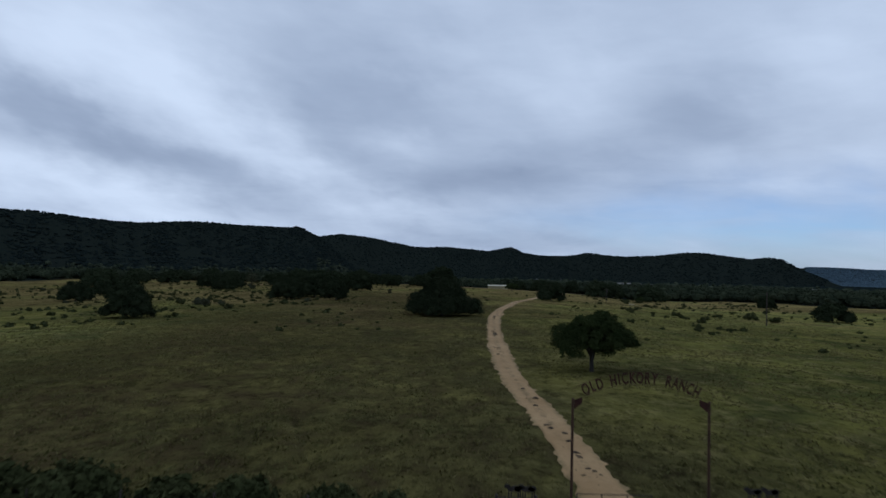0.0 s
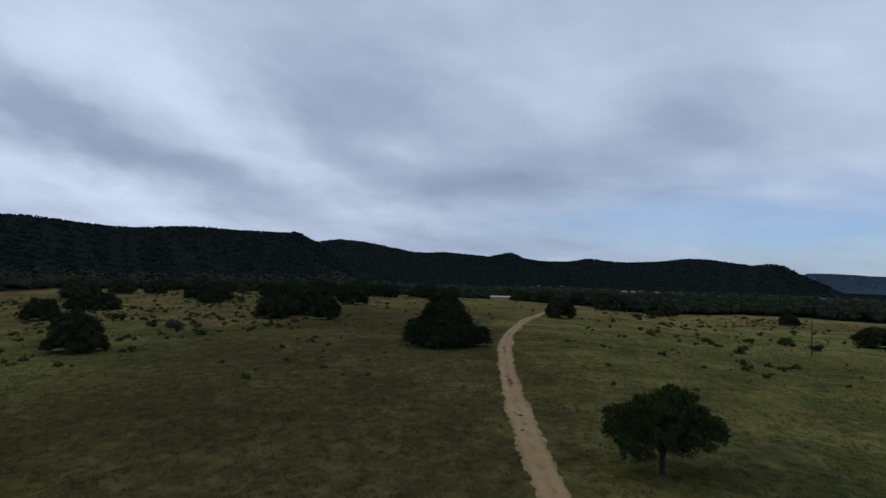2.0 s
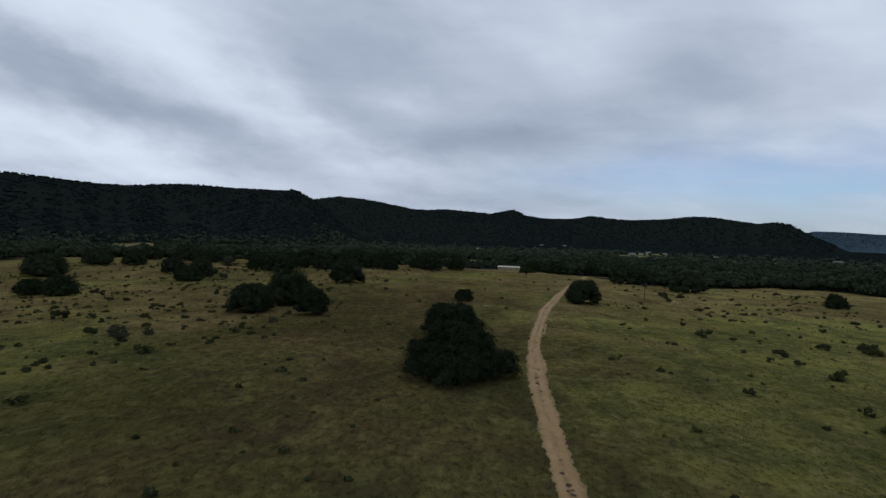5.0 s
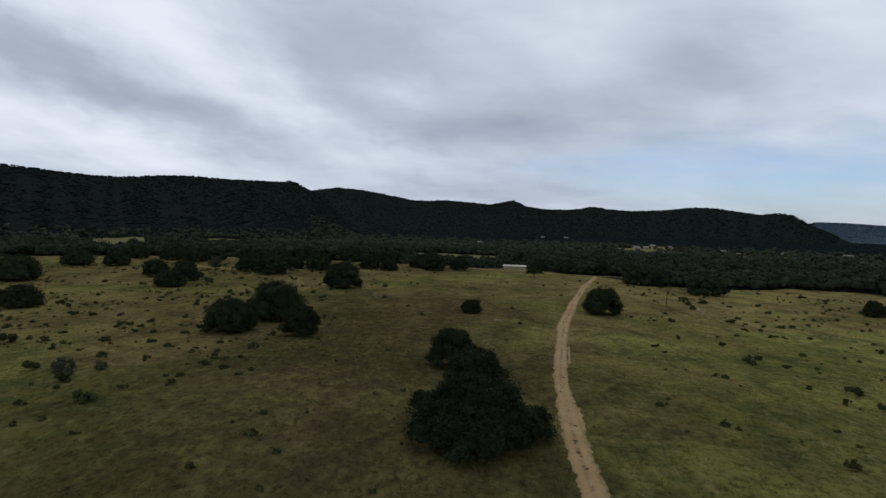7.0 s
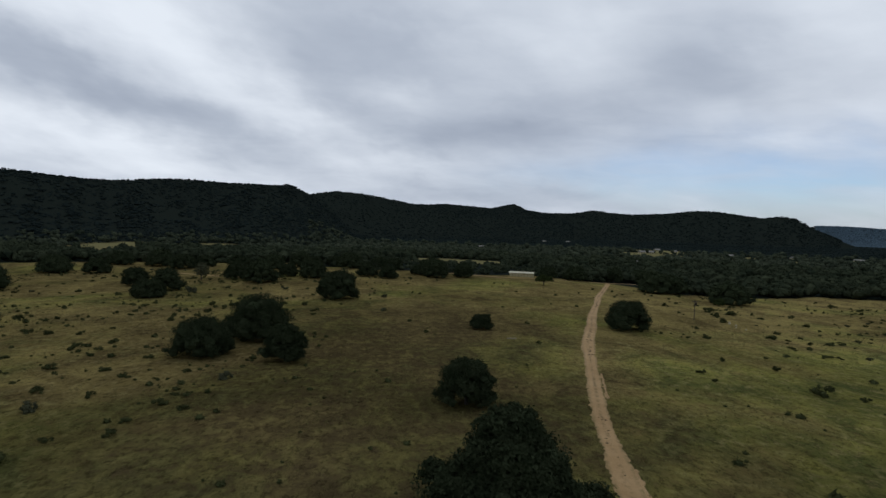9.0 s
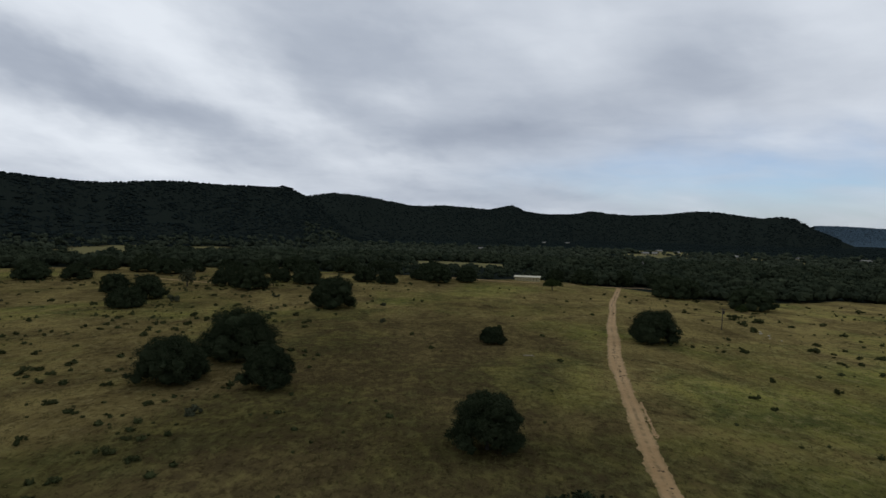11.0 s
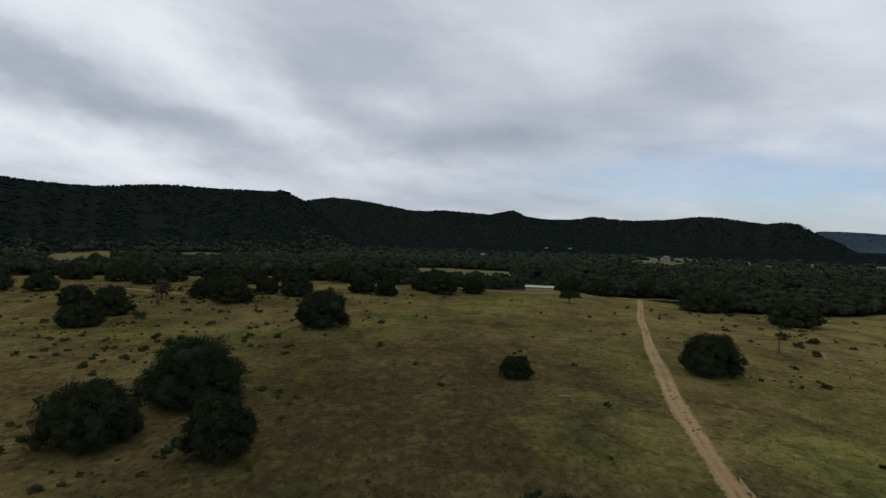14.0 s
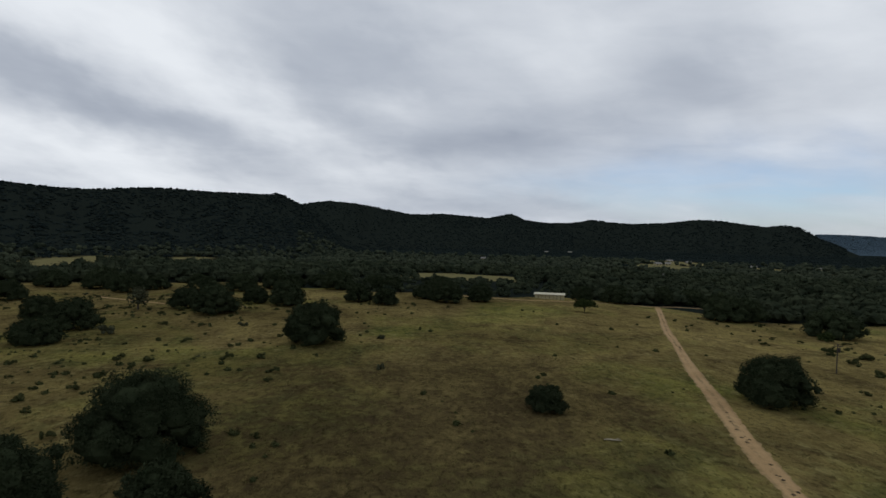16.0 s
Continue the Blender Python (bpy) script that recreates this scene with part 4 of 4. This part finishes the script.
def wire_fence(x0, x1):
    g = new("wire_fence")
    g.location = (0, GATE_Y, 0)
    tagged(g, "weathered post and wire fence with brush growing through", "fence")
    xs = np.arange(x0, x1 + 0.1, 4.0)
    for x in xs:
        z = float(ground(x, GATE_Y))
        part("post", rod(bmesh.new(), (x, 0, z - 0.3), (x, 0, z + 1.3), 0.06, 0.05), POLE, g)
    for h in (0.4, 0.75, 1.1):
        part("wire", tube([(x, -0.06, float(ground(x, GATE_Y)) + h) for x in xs], [0.006] * len(xs), 4), IRON, g)


wire_fence(-45.5, 2.4)
wire_fence(15.0, 47)
for k, (x, w, h) in enumerate([(-19.5, 4.0, 2.5), (-16.0, 4.2, 2.7), (-11.8, 3.2, 2.0), (-8.6, 3.2, 2.1), (-4.6, 3.0, 1.7), (-2.0, 2.4, 1.5), (-24.5, 4.5, 2.4)]):
    tree("dark bushy shrub grown up along the wire fence", x, GATE_Y + 0.9, w, h * 0.82, 160 + k, "dome", 1600, 0.2, SHRUB_LEAF, "fence_bush", "bushes along the fence", 0.05, "bush")

# shed, pole, stones, deadwood -----------------------------------------------------


def long_shed():
    x, y = 47.5, 511.0
    g = new("long_shed")
    g.matrix_basis = pose(x, y, float(ground(x, y)), 0, 0, -12)
    tagged(g, "long low cream ranch shed with pale tin roof", "shed")
    L, D, H = 8.0, 3.0, 2.4
    for k in range(8):
        x0 = -L + 2 * L * k / 8
        part("wall_panel", box(bmesh.new(), x0 + 0.08, -D + (0.3 if k in (2, 5) else 0.02), -0.4, x0 + 2 * L / 8 - 0.08, -D + (0.4 if k in (2, 5) else 0.14), H), CREAM, g)
        part("wall_post", box(bmesh.new(), x0 - 0.08, -D - 0.03, -0.4, x0 + 0.08, -D + 0.15, H), POLE, g)
    part("wall", box(bmesh.new(), -L, D - 0.15, -0.4, L, D, H), CREAM, g)
    for s in (-1, 1):
        bm = bmesh.new()
        v = [bm.verts.new((s * L - s * dx, yy, z)) for dx in (0, 0.15) for yy, z in ((-D + 0.15, -0.4), (D - 0.15, -0.4), (D - 0.15, H), (0, H + 0.85), (-D + 0.15, H))]
        bm.faces.new(v[:5])
        bm.faces.new(v[5:][::-1])
        for k in range(5):
            bm.faces.new((v[k], v[5 + k], v[5 + (k + 1) % 5], v[(k + 1) % 5]))
        part("gable", bm, CREAM, g)
    for s in (-1, 1):
        bm = bmesh.new()
        a = math.atan2(0.9, D + 0.4)
        m = Matrix.Translation((0, s * (D + 0.4) / 2, H + 0.50)) @ Matrix.Rotation(-s * a, 4, "X")
        box(bm, -L - 0.4, -(D + 0.5) / 2, -0.04, L + 0.4, (D + 0.5) / 2, 0.04, m)
        r = part("roof", bm, TIN, g)
        for k in range(24):
            xx = -L + (2 * L) * k / 23
            part("rib", box(bmesh.new(), xx - 0.03, -(D + 0.5) / 2, 0.04, xx + 0.03, (D + 0.5) / 2, 0.08, m), TIN, r)


long_shed()


def utility_pole(x, y, high, label, dressed=True):
    g = new("utility_pole")
    g.location = (x, y, float(ground(x, y)))
    tagged(g, label, "pole", "poles in the pasture")
    part("shaft", rod(bmesh.new(), (0, 0, -0.4), (0.1, 0, high), 0.17, 0.12, 10), POLE, g)
    if not dressed:
        part("cap", rod(bmesh.new(), (0.1, 0, high - 0.02), (0.1, 0, high + 0.10), 0.13, 0.05, 10), IRON, g)
        return
    arm = part("crossarm", box(bmesh.new(), -1.1, -0.26, high - 0.80, 1.3, -0.12, high - 0.60), POLE, g)
    for xx in (-0.95, 0.15, 1.15):
        part("insulator", rod(bmesh.new(), (xx, -0.19, high - 0.60), (xx, -0.19, high - 0.36), 0.07, 0.05), IRON, arm)
    # this drum is added, standing in for a leafy clump by the pole top
    can = part("stand_in_drum", rod(bmesh.new(), (0.55, 0, high - 2.4), (0.55, 0, high - 1.3), 0.30, 0.30, 14), IRON, g)
    part("lid", rod(bmesh.new(), (0.55, 0, high - 1.3), (0.55, 0, high - 1.2), 0.32, 0.2, 14), IRON, can)
    part("brace", rod(bmesh.new(), (0.1, -0.14, high - 1.6), (0.9, -0.2, high - 0.8), 0.03), IRON, g)


utility_pole(94.2, 344, 8.2, "dark weathered wooden utility pole with crossarm in dry pasture")
utility_pole(98.7, 182.3, 10.2, "slim bare weathered pole among low shrubs in green pasture", False)


def rocks():
    rng = np.random.default_rng(200)
    for x, y, s in ((105, 343, 0.7), (106.5, 340, 0.8), (107.2, 336, 0.6), (104.2, 330, 0.5), (109, 345, 0.6), (106, 326, 0.4)):
        v, f = ICO[2]
        k = 0.72 + 0.5 * rng.random((len(v), 1))
        ob = link("limestone_rock", mesh_of("limestone_rock", v * k * (s, s * 0.8, s * 0.45), f, STONE))
        ob.matrix_basis = pose(x, y, float(ground(x, y)) + s * 0.12, 0, 0, rng.random() * 360)
        tagged(ob, "pale limestone rock lying in a bare gully", "rock", "rocks in the gully")


rocks()


def fallen_log(x, y):
    g = new("fallen_log")
    g.matrix_basis = pose(x, y, float(ground(x, y)), 0, 0, -14)
    tagged(g, "bleached fallen log lying in dry grass", "log")
    part("stem", tube([(-1.4, 0, 0.12), (-0.5, 0.1, 0.16), (0.4, 0.0, 0.2), (1.4, 0.15, 0.16)], [0.10, 0.15, 0.14, 0.06]), DEADWOOD, g)
    part("branch", tube([(0.3, 0, 0.2), (0.7, 0.4, 0.35), (1.2, 0.7, 0.3)], [0.07, 0.05, 0.02], 6), DEADWOOD, g)


fallen_log(13.5, 278)


def far_house(x, y, turn, wide, label):
    g = new("farmhouse")
    g.matrix_basis = pose(x, y, float(ground(x, y)), 0, 0, turn)
    tagged(g, label, "house", "houses across the valley")
    H, D = 3.2, 4.0
    part("wall", box(bmesh.new(), -wide, -D, -0.5, wide, D, H), CREAM, g)
    bm = bmesh.new()
    v = [bm.verts.new((xx, yy, z)) for xx in (-wide - 0.5, wide + 0.5) for yy, z in ((-D - 0.6, H), (D + 0.6, H), (0, H + 2.6))]
    for f in ((0, 1, 2), (5, 4, 3), (0, 2, 5, 3), (2, 1, 4, 5), (1, 0, 3, 4)):
        bm.faces.new([v[k] for k in f])
    part("roof", bm, GREY_ROOF, g)
    for k in (-0.5, 0.5):
        part("window", box(bmesh.new(), k * wide - 0.8, -D - 0.05, 1.2, k * wide + 0.8, -D + 0.05, 2.8), DARK_GAP, g)


for x, y, turn, wide in [(330, 1110, 10, 5), (349, 1118, -20, 4), (440, 1345, 15, 6), (230, 812, -8, 6), (470, 1090, -30, 4), (573, 1086, 12, 6), (665, 1066, -10, 7), (451, 1282, 8, 5), (68, 1232, 0, 4),
                         (300, 1890, 10, 5), (395, 2010, -15, 6)]:
    far_house(x, y, turn, wide, "pale farmhouse with tin roof among valley woodland")
tree("small pale green bush on the slope beside a spreading oak", 136, 412, 5.4, 3.6, 300, "dome", 1500, 0.3, MESQUITE_LEAF, "bush", skirt=0.05, category="bush")
